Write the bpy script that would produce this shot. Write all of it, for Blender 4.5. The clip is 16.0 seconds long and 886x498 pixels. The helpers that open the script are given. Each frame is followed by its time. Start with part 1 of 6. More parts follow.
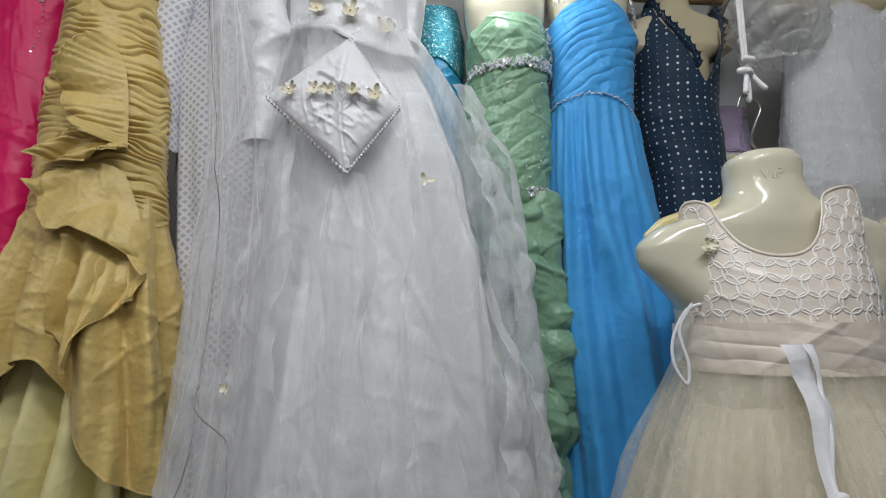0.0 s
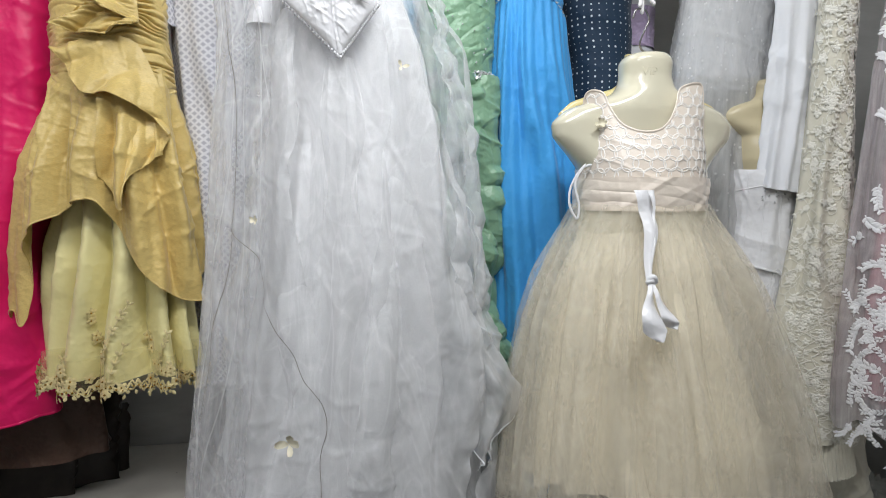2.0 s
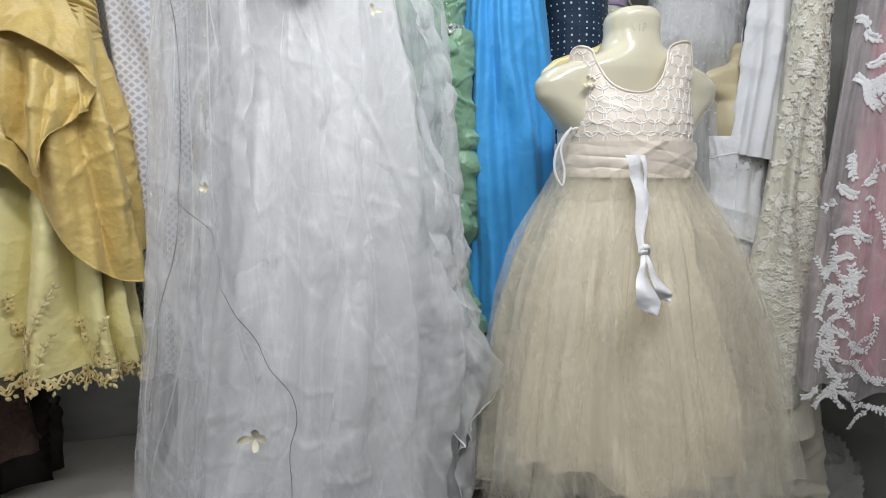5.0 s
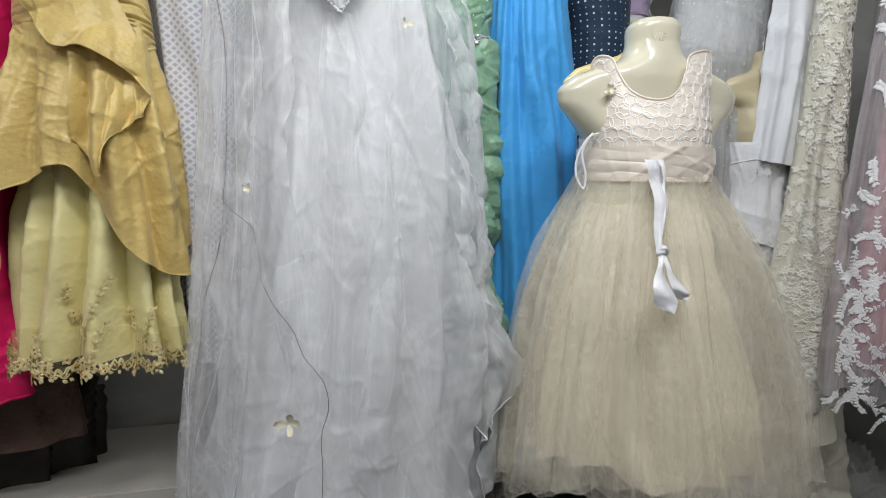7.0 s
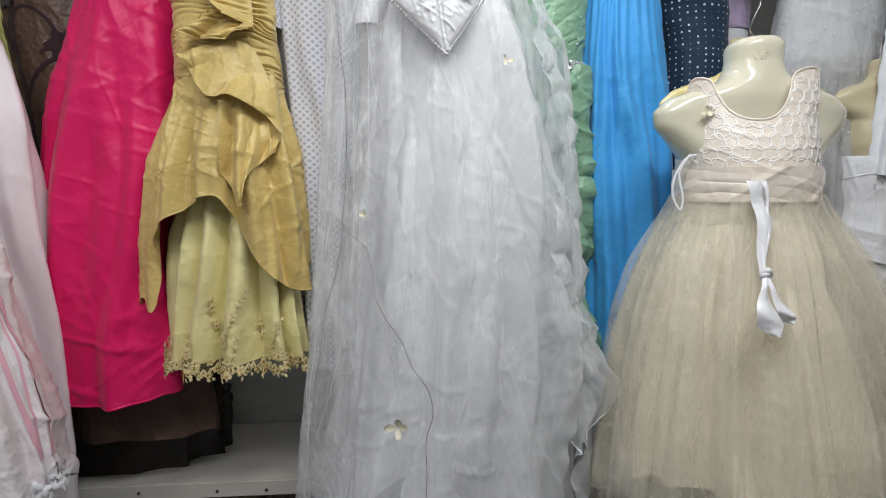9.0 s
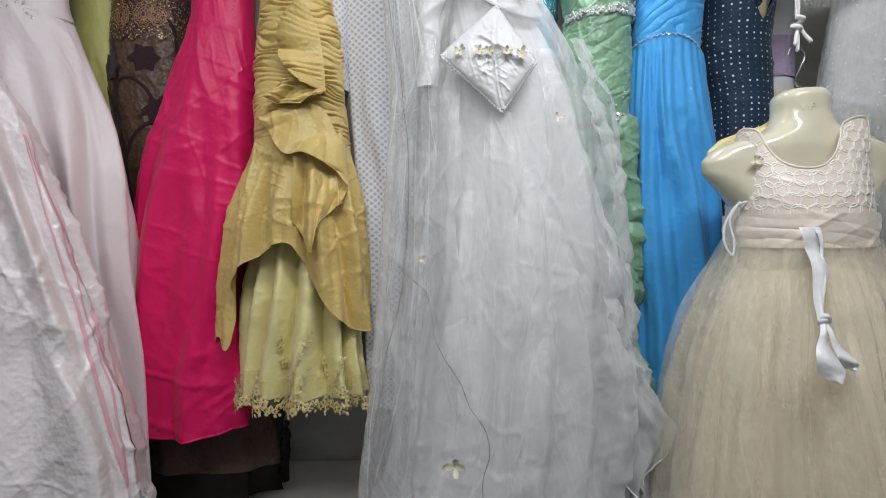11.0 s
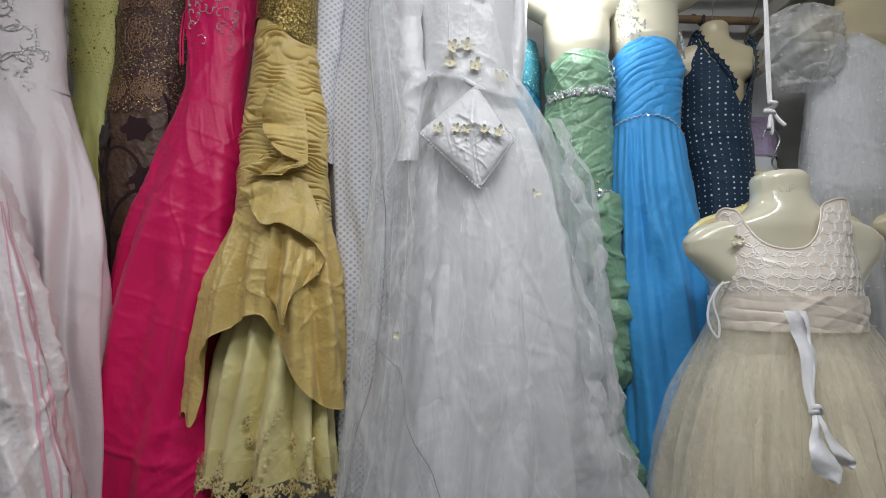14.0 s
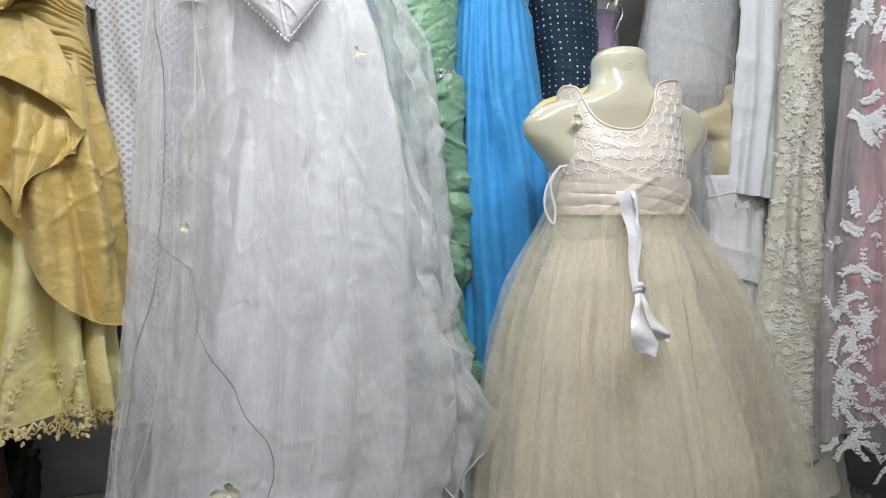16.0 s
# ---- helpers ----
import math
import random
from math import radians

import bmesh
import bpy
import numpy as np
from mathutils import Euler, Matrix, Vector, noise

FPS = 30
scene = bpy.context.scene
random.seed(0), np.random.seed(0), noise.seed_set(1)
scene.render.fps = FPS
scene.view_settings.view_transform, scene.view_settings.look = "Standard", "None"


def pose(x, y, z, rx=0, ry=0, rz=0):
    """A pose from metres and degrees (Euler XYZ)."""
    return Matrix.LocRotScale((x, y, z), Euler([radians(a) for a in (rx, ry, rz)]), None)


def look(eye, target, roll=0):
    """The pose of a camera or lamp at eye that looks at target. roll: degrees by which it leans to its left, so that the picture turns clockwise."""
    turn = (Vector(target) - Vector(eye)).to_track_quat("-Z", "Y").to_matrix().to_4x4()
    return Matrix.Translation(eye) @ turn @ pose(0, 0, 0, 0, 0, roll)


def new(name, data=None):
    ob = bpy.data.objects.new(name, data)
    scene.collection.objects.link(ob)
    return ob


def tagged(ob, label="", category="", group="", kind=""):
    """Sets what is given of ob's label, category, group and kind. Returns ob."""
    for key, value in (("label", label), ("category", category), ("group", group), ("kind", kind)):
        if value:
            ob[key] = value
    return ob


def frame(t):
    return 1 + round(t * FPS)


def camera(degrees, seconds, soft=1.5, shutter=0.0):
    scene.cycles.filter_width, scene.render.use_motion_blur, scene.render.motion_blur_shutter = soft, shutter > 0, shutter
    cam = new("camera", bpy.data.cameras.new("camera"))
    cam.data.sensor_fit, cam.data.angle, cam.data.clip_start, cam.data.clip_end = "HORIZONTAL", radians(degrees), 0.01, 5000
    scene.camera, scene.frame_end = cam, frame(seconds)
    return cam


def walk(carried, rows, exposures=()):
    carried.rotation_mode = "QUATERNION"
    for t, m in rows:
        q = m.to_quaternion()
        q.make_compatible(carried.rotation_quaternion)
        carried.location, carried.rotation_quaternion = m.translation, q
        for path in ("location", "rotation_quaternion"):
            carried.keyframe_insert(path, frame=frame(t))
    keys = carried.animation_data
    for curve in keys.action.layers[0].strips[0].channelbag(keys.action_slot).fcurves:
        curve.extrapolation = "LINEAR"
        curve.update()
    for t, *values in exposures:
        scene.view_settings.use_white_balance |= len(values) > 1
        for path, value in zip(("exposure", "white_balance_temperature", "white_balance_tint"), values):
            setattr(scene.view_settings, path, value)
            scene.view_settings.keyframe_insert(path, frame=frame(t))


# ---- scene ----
cam = camera(81.8, 16.0, soft=1.0)
METRES, EYE, TILT, LEAN, TURN = 1.3, 1.4, 9.0, 0.0, 0.0
PATH = [
    (0, (-0.012, 0.017, 1.426), (0.025, 1.997, 1.709), -0.6),
    (0.5, (-0.067, -0.088, 1.42), (0.177, 1.889, 1.595), -0.9),
    (1, (-0.085, -0.2, 1.408), (0.234, 1.774, 1.464), -0.5),
    (1.5, (-0.082, -0.276, 1.358), (0.244, 1.695, 1.273), 0.1),
    (2, (-0.099, -0.287, 1.378), (0.198, 1.68, 1.176), 0.0),
    (2.5, (-0.126, -0.284, 1.358), (0.15, 1.678, 1.087), 0.5),
    (3, (-0.116, -0.258, 1.36), (0.179, 1.692, 1.031), 0.5),
    (3.5, (-0.099, -0.26, 1.341), (0.263, 1.67, 0.961), 0.5),
    (4, (-0.097, -0.252, 1.362), (0.325, 1.672, 1.015), 0.3),
    (4.2, (-0.111, -0.238, 1.361), (0.362, 1.677, 1.031), 0.5),
    (6.5, (-0.158, -0.137, 1.384), (0.346, 1.774, 1.08), -0.1),
    (7, (-0.166, -0.234, 1.36), (0.25, 1.701, 1.071), 0.4),
    (7.5, (-0.19, -0.241, 1.352), (0.19, 1.704, 1.084), -0.1),
    (8, (-0.191, -0.265, 1.382), (0.111, 1.689, 1.081), 0.5),
    (8.5, (-0.209, -0.269, 1.377), (0.004, 1.703, 1.122), -0.2),
    (8.7, (-0.211, -0.279, 1.391), (-0.049, 1.698, 1.133), -0.4),
    (10.8, (-0.252, -0.354, 1.392), (-0.258, 1.644, 1.296), -1.1),
    (11, (-0.254, -0.358, 1.408), (-0.299, 1.639, 1.317), -1.0),
    (11.5, (-0.304, -0.378, 1.416), (-0.429, 1.619, 1.404), -0.5),
    (12, (-0.311, -0.378, 1.415), (-0.517, 1.61, 1.477), 0.1),
    (12.5, (-0.292, -0.385, 1.426), (-0.533, 1.597, 1.539), 0.4),
    (13, (-0.269, -0.375, 1.432), (-0.488, 1.608, 1.573), 0.6),
    (13.5, (-0.231, -0.356, 1.431), (-0.386, 1.632, 1.593), 0.5),
    (14, (-0.193, -0.33, 1.428), (-0.249, 1.662, 1.594), 0.1),
    (14.5, (-0.159, -0.291, 1.408), (-0.091, 1.702, 1.563), -0.2),
    (15, (-0.119, -0.259, 1.375), (0.115, 1.726, 1.462), -1.0),
    (15.5, (-0.132, -0.23, 1.352), (0.285, 1.726, 1.338), -1.2),
    (16, (-0.095, -0.168, 1.342), (0.367, 1.774, 1.226), -0.5),
]
walk(cam, [(t, look(eye, target, roll)) for t, eye, target, roll in PATH],
     [(0, -0.98), (0.5, -0.64), (1, -0.40), (2, -0.29), (3, -0.30), (4.2, -0.32), (6.3, -0.37), (8.5, -0.41), (11, -0.60), (12.5, -0.86), (14, -0.92), (15, -0.68), (15.5, -0.46), (16, -0.34)])

# ---- light ----
world = bpy.data.worlds.new("world")
scene.world = world
world.use_nodes = True
world.node_tree.nodes["Background"].inputs[0].default_value = (0.75, 0.82, 0.9, 1)
world.node_tree.nodes["Background"].inputs[1].default_value = 0.05


def lamp(name, kind, m, watts, colour, **more):
    data = bpy.data.lights.new(name, kind)
    data.energy, data.color = watts, colour
    for key, value in more.items():
        if key == "size":
            data.size = value
        if key == "size_y":
            data.shape, data.size_y = "RECTANGLE", value
        if key == "radius":
            data.shadow_soft_size = value
    ob = new(name, data)
    ob.matrix_world = m
    return ob


COOL = (0.95, 0.97, 0.995)
lamp("tube_light", "AREA", look((0.15, -0.1, 2.66), (0.05, 0.45, 0)), 30, COOL, size=1.2, size_y=0.12)
lamp("tube_light", "AREA", look((-0.9, -0.7, 2.66), (-0.7, 0.4, 0)), 18, COOL, size=1.2, size_y=0.12)

# ---- materials ----


class Nodes:
    """A short way to write node trees."""

    def __init__(self, name):
        self.mat = bpy.data.materials.new(name)
        self.mat.use_nodes = True
        self.tree = self.mat.node_tree
        self.tree.nodes.clear()
        self.out = self.node("ShaderNodeOutputMaterial")

    def node(self, kind, **props):
        n = self.tree.nodes.new(kind)
        if "operation" in props:
            n.operation = props["operation"]
        if "feature" in props:
            n.feature = props["feature"]
        if "clamp" in props:
            n.clamp = props["clamp"]
        if "data_type" in props:
            n.data_type, n.blend_type = props["data_type"], props["blend_type"]
        return n

    def plug(self, value, socket):
        if isinstance(value, bpy.types.NodeSocket):
            self.tree.links.new(value, socket)
        elif isinstance(value, tuple) and len(value) == 3 and socket.type == "RGBA":
            socket.default_value = (*value, 1)
        else:
            socket.default_value = value

    def math(self, op, a, b=0.0):
        n = self.node("ShaderNodeMath", operation=op)
        self.plug(a, n.inputs[0]), self.plug(b, n.inputs[1])
        return n.outputs[0]

    def coords(self, which="Object", scale=(1, 1, 1)):
        n = self.node("ShaderNodeTexCoord")
        m = self.node("ShaderNodeMapping")
        self.plug(n.outputs[which], m.inputs[0])
        m.inputs["Scale"].default_value = scale
        return m.outputs[0]

    def noise(self, vec, scale, detail=3.0, rough=0.55, warp=0.0):
        n = self.node("ShaderNodeTexNoise")
        self.plug(vec, n.inputs["Vector"])
        for key, value in (("Scale", scale), ("Detail", detail), ("Roughness", rough), ("Distortion", warp)):
            n.inputs[key].default_value = value
        return n.outputs[0]

    def voronoi(self, vec, scale, feature="F1", rand=1.0):
        n = self.node("ShaderNodeTexVoronoi", feature=feature)
        self.plug(vec, n.inputs["Vector"])
        n.inputs["Scale"].default_value, n.inputs["Randomness"].default_value = scale, rand
        return n

    def ramp(self, value, a, b, lo=0.0, hi=1.0):
        n = self.node("ShaderNodeMapRange", clamp=True)
        for i, v in enumerate((value, a, b, lo, hi)):
            self.plug(v, n.inputs[i])
        return n.outputs[0]

    def mix(self, fac, a, b, how="MIX"):
        n = self.node("ShaderNodeMix", data_type="RGBA", blend_type=how)
        self.plug(fac, n.inputs[0]), self.plug(a, n.inputs[6]), self.plug(b, n.inputs[7])
        return n.outputs[2]

    def bump(self, height, strength, dist=0.001, under=None):
        n = self.node("ShaderNodeBump")
        self.plug(height, n.inputs["Height"])
        n.inputs["Strength"].default_value, n.inputs["Distance"].default_value = strength, dist
        if under:
            self.plug(under, n.inputs["Normal"])
        return n.outputs[0]

    def principled(self, **kw):
        n = self.node("ShaderNodeBsdfPrincipled")
        for key, value in kw.items():
            self.plug(value, n.inputs[key.replace("_", " ")])
        return n

    def done(self, shader):
        self.tree.links.new(shader, self.out.inputs[0])
        return self.mat


def shade(c, k):
    return tuple(min(1.0, v * k) for v in c)


def cloth(name, colour, rough=0.6, sheen=0.25, var=0.12, weave=0.25, crease=0.5, slub=0.0, spec=0.4, pattern=None, metal=0.0):
    """Woven cloth: slow tint changes, weave relief and pressed creases. pattern: what changes the colour."""
    n = Nodes(name)
    pos = n.coords()
    slow = n.noise(pos, 5.0, 2.0)
    col = n.mix(n.ramp(slow, 0.35, 0.7), shade(colour, 1 - var), shade(colour, 1 + var * 0.4))
    fine = n.noise(n.coords(scale=(1, 1, 9)), 160.0, 2.0)
    if slub:
        col = n.mix(n.ramp(fine, 0.45, 0.75, 0, slub), col, shade(colour, 0.62))
    dirt = n.noise(pos, 23.0, 5.0, 0.7)
    col = n.mix(n.ramp(dirt, 0.62, 0.85, 0, 0.25), col, shade(colour, 0.7))
    if pattern:
        col = pattern(n, col)
    # crushed facets: flat planes meeting at pressed edges, large and small, laid slantwise
    bent = n.mix(0.06, n.coords(scale=(1, 1, 0.45)), n.voronoi(pos, 3.0).outputs["Color"])
    wide = n.voronoi(bent, 13.0).outputs["Distance"]
    small = n.voronoi(n.coords(scale=(1, 1, 0.6)), 34.0).outputs["Distance"]
    tiny = n.voronoi(n.coords(scale=(1, 0.8, 1)), 85.0).outputs["Distance"]
    fold = n.math("ADD", n.math("ADD", wide, n.math("MULTIPLY", small, 0.5)), n.math("MULTIPLY", tiny, 0.22))
    h = n.bump(fold, min(1.0, crease * 1.1), 0.018)
    threads = n.noise(pos, 900.0, 1.0)
    h = n.bump(n.math("ADD", threads, n.math("MULTIPLY", fine, 0.6)), weave, 0.0006, h)
    b = n.principled(Base_Color=col, Roughness=rough, Normal=h, Metallic=metal)
    b.inputs["Sheen Weight"].default_value, b.inputs["Sheen Roughness"].default_value = sheen, 0.4
    b.inputs["Specular IOR Level"].default_value = spec
    return n.done(b.outputs[0])


def tulle(name, colour, cover=0.45, streak=0.35, dots=0.0, gloss=0.0, wisps=1.0, tall=0.3, relief=0.25, bunches=16):
    """Sheer net: part of the light goes straight through, more where threads bunch up."""
    n = Nodes(name)
    pos = n.coords()
    bunch = n.noise(n.coords("UV", (bunches, 1.3, 1)), 3.0, 4.0, 0.55, 0.5)
    cloud = n.noise(pos, 9.0, 3.0)
    wisp = 0.0
    for k, (sc, long, wide) in enumerate(((4.5, 0.30, 16.0), (9.0, 0.36, 12.0), (3.5, 0.9, 30.0))):
        line = n.math("ABSOLUTE", n.math("SUBTRACT", n.noise(n.coords(scale=(1, 1, long)), sc, 3.0, 0.5, 1.4), 0.5))
        line = n.math("SUBTRACT", 1.0, n.math("MINIMUM", n.math("MULTIPLY", line, wide), 1.0))
        wisp = n.math("ADD", n.math("MULTIPLY", n.math("POWER", line, 2.0), (0.30, 0.18, 0.12)[k]), wisp)
    fac = n.math("ADD", n.math("MULTIPLY", n.math("SUBTRACT", bunch, 0.5), streak * 2.2), cover)
    fac = n.math("ADD", fac, n.math("MULTIPLY", n.math("SUBTRACT", cloud, 0.5), 0.3))
    fac = n.math("ADD", fac, n.math("MULTIPLY", wisp, wisps))
    if dots:
        v = n.voronoi(n.coords("UV"), 48.0)
        fac = n.math("MAXIMUM", fac, n.math("LESS_THAN", v.outputs["Distance"], dots))
    net = n.math("ADD", n.math("MULTIPLY", n.noise(pos, 500.0, 1.0), 0.4), 0.8)
    fac = n.math("MINIMUM", n.math("MAXIMUM", n.math("MULTIPLY", fac, net), 0.06), 0.96)
    dif, tra, mix = n.node("ShaderNodeBsdfDiffuse"), n.node("ShaderNodeBsdfTranslucent"), n.node("ShaderNodeMixShader")
    wr = n.bump(n.noise(n.coords(scale=(1, 1, tall)), 14.0, 3.0, 0.5, 0.8), relief, 0.008)
    for s in (dif, tra):
        n.plug(colour, s.inputs["Color"]), n.plug(wr, s.inputs["Normal"])
    mix.inputs[0].default_value = 0.4
    n.tree.links.new(dif.outputs[0], mix.inputs[1]), n.tree.links.new(tra.outputs[0], mix.inputs[2])
    body = mix
    if gloss:
        g, m2 = n.node("ShaderNodeBsdfGlossy"), n.node("ShaderNodeMixShader")
        g.inputs["Roughness"].default_value = 0.35
        n.plug(wr, g.inputs["Normal"])
        m2.inputs[0].default_value = gloss
        n.tree.links.new(mix.outputs[0], m2.inputs[1]), n.tree.links.new(g.outputs[0], m2.inputs[2])
        body = m2
    clear, last = n.node("ShaderNodeBsdfTransparent"), n.node("ShaderNodeMixShader")
    n.plug(fac, last.inputs[0])
    n.tree.links.new(clear.outputs[0], last.inputs[1]), n.tree.links.new(body.outputs[0], last.inputs[2])
    return n.done(last.outputs[0])


def plain(name, colour, rough=0.5, metal=0.0, var=0.1, scale=12.0, bump=0.1, coat=0.0, spec=0.5):
    n = Nodes(name)
    pos = n.coords()
    a, b2 = n.noise(pos, scale, 4.0, 0.6), n.noise(pos, scale * 14, 3.0)
    col = n.mix(n.ramp(a, 0.35, 0.72), shade(colour, 1 - var), shade(colour, 1 + var * 0.4))
    b = n.principled(Base_Color=col, Roughness=n.ramp(b2, 0.3, 0.7, rough * 0.85, min(1, rough * 1.15)), Metallic=metal, Normal=n.bump(b2, bump, 0.001))
    b.inputs["Coat Weight"].default_value, b.inputs["Specular IOR Level"].default_value = coat, spec
    return n.done(b.outputs[0])


def worn_paint(name, colour, under, amount=0.62):
    n = Nodes(name)
    pos = n.coords()
    chips = n.noise(pos, 14.0, 8.0, 0.7, 0.4)
    stain = n.noise(n.coords(scale=(1, 1, 3)), 3.0, 5.0, 0.65)
    col = n.mix(n.ramp(stain, 0.4, 0.75, 0, 0.6), colour, shade(colour, 0.62))
    col = n.mix(n.ramp(chips, amount, amount + 0.04, 0, 0.8), col, under)
    h = n.bump(chips, 0.3, 0.002)
    return n.done(n.principled(Base_Color=col, Roughness=0.75, Normal=h).outputs[0])


def check_pattern(n, col):
    uv = n.coords("UV")
    sep = n.node("ShaderNodeSeparateXYZ")
    n.plug(uv, sep.inputs[0])
    a = n.math("ABSOLUTE", n.math("SUBTRACT", n.math("FRACT", n.math("DIVIDE", sep.outputs[0], 0.0172)), 0.5))
    b = n.math("ABSOLUTE", n.math("SUBTRACT", n.math("FRACT", n.math("DIVIDE", sep.outputs[1], 0.0172)), 0.5))
    d = n.math("MINIMUM", n.math("ADD", a, b), n.math("SUBTRACT", 1.0, n.math("ADD", a, b)))
    inside = n.ramp(d, 0.27, 0.33, 1, 0)
    return n.mix(inside, col, (0.50, 0.50, 0.56))


def dot_pattern(n, col):
    uv = n.coords("UV")
    sep = n.node("ShaderNodeSeparateXYZ")
    n.plug(uv, sep.inputs[0])
    u, v = n.math("DIVIDE", sep.outputs[0], 0.021), n.math("DIVIDE", sep.outputs[1], 0.0165)
    cell = n.node("ShaderNodeCombineXYZ")
    n.plug(n.math("FLOOR", u), cell.inputs[0]), n.plug(n.math("FLOOR", v), cell.inputs[1])
    rnd = n.node("ShaderNodeTexWhiteNoise")
    n.plug(cell.outputs[0], rnd.inputs["Vector"])
    du = n.math("MULTIPLY", n.math("SUBTRACT", n.math("FRACT", u), 0.5), 0.021)
    dv = n.math("MULTIPLY", n.math("SUBTRACT", n.math("FRACT", v), 0.5), 0.0165)
    d = n.math("SQRT", n.math("ADD", n.math("MULTIPLY", du, du), n.math("MULTIPLY", dv, dv)))
    r = n.math("ADD", n.math("MULTIPLY", rnd.outputs[0], 0.0026), 0.0006)
    return n.mix(n.math("MULTIPLY", n.math("LESS_THAN", d, r), 0.85), col, (0.75, 0.8, 0.85))


def sequin_mat(name, colours, scale=300.0, metal=0.8):
    n = Nodes(name)
    v = n.voronoi(n.coords(), scale)
    sep = n.node("ShaderNodeSeparateColor")
    n.plug(v.outputs["Color"], sep.inputs[0])
    col = n.mix(n.ramp(sep.outputs[0], 0.35, 0.65), colours[0], colours[1])
    col = n.mix(n.math("GREATER_THAN", sep.outputs[1], 0.9), col, colours[2])
    tilt = n.bump(n.math("ADD", sep.outputs[2], n.math("MULTIPLY", v.outputs["Distance"], 0.8)), 0.9, 0.0015)
    return n.done(n.principled(Base_Color=col, Roughness=0.3, Metallic=metal, Normal=tilt).outputs[0])


SATIN_WHITE = cloth("white_satin", (0.80, 0.80, 0.82), 0.36, 0.2, 0.05, 0.12, 0.2, spec=0.5)
COTTON_WHITE = cloth("white_cotton", (0.78, 0.79, 0.82), 0.7, 0.2, 0.06, 0.3, 0.12)
LINING_WHITE = cloth("white_lining", (0.89, 0.89, 0.905), 0.6, 0.2, 0.04, 0.1, 0.25)
TAFFETA_WHITE = cloth("pearl_taffeta", (0.83, 0.76, 0.78), 0.30, 0.2, 0.05, 0.15, 0.36, slub=0.1, spec=0.6)
BLUSH_SATIN = cloth("blush_white_satin", (0.82, 0.75, 0.77), 0.40, 0.2, 0.04, 0.1, 0.15, spec=0.45)
GOLD = cloth("gold_taffeta", (0.72, 0.535, 0.19), 0.40, 0.2, 0.12, 0.4, 0.30, slub=0.55, spec=0.5)
LEMON = cloth("lemon_satin", (0.84, 0.76, 0.38), 0.36, 0.2, 0.05, 0.1, 0.22, spec=0.5)
PINK = cloth("fuchsia_satin", (0.76, 0.010, 0.13), 0.42, 0.1, 0.08, 0.15, 0.14, spec=0.4)
CHECK = cloth("check_cotton", (0.80, 0.80, 0.84), 0.7, 0.2, 0.05, 0.3, 0.10, pattern=check_pattern)
GREEN = cloth("sage_taffeta", (0.26, 0.45, 0.29), 0.36, 0.15, 0.14, 0.2, 0.35, slub=0.2, spec=0.5)
BLUE = cloth("sky_blue_chiffon", (0.06, 0.37, 0.80), 0.6, 0.2, 0.08, 0.2, 0.22)
TEAL = cloth("teal_satin", (0.02, 0.24, 0.42), 0.4, 0.15, 0.1, 0.15, 0.5)
NAVY = cloth("navy_dotted_jersey", (0.008, 0.03, 0.065), 0.7, 0.12, 0.1, 0.3, 0.12, pattern=dot_pattern)
BROWN = cloth("brown_satin", (0.12, 0.07, 0.05), 0.4, 0.1, 0.15, 0.2, 0.5, slub=0.2)
VELVET = cloth("plum_velvet", (0.035, 0.014, 0.018), 0.9, 0.3, 0.1, 0.2, 0.1)
LIME = cloth("lime_chiffon", (0.62, 0.62, 0.22), 0.55, 0.2, 0.1, 0.2, 0.15)
CREAM_SATIN = cloth("cream_satin", (0.82, 0.73, 0.63), 0.30, 0.15, 0.05, 0.12, 0.08, spec=0.6)
CREAM_LINING = cloth("cream_lining", (0.93, 0.86, 0.70), 0.6, 0.2, 0.05, 0.1, 0.06)
LILAC = cloth("lilac_satin", (0.50, 0.40, 0.58), 0.5, 0.2, 0.1, 0.2, 0.5)
IVORY = cloth("ivory_satin", (0.68, 0.65, 0.54), 0.5, 0.2, 0.08, 0.15, 0.15)
IVORY_CORD = cloth("ivory_lace_cord", (0.80, 0.78, 0.70), 0.7, 0.2, 0.05, 0.3, 0.1)
WHITE_CORD = cloth("white_embroidery", (0.84, 0.84, 0.86), 0.6, 0.2, 0.04, 0.3, 0.1)
CREAM_CORD = cloth("cream_cord", (0.92, 0.88, 0.83), 0.4, 0.2, 0.04, 0.2, 0.05)
ROSE_LINING = cloth("rose_pink_lining", (0.70, 0.33, 0.38), 0.5, 0.2, 0.12, 0.1, 0.2)
PINK_PIPING = cloth("pink_piping", (0.78, 0.42, 0.50), 0.5, 0.2, 0.1, 0.1, 0.1)
GREY_LACE = cloth("grey_spotted_lace", (0.42, 0.42, 0.40), 0.8, 0.2, 0.2, 0.4, 0.4)
ORGANZA = tulle("white_organza", (0.95, 0.955, 0.965), 0.40, 0.03, gloss=0.04, wisps=0.40, tall=0.7, relief=0.18)
ORGANZA_EDGE = cloth("organza_edge", (0.86, 0.88, 0.90), 0.5, 0.2, 0.03, 0.1, 0.1)
NET_WHITE = tulle("white_net", (0.96, 0.965, 0.98), 0.22, 0.12, wisps=0.6, relief=0.05)
NET_CREAM = tulle("cream_net", (0.95, 0.90, 0.78), 0.24, 0.16, wisps=0.28, relief=0.06, bunches=6)
NET_DOTTED = tulle("dotted_net", (0.74, 0.74, 0.73), 0.55, 0.3, dots=0.17, wisps=0.4)
NET_PINK = tulle("pale_net", (0.80, 0.76, 0.78), 0.40, 0.25, wisps=0.4)
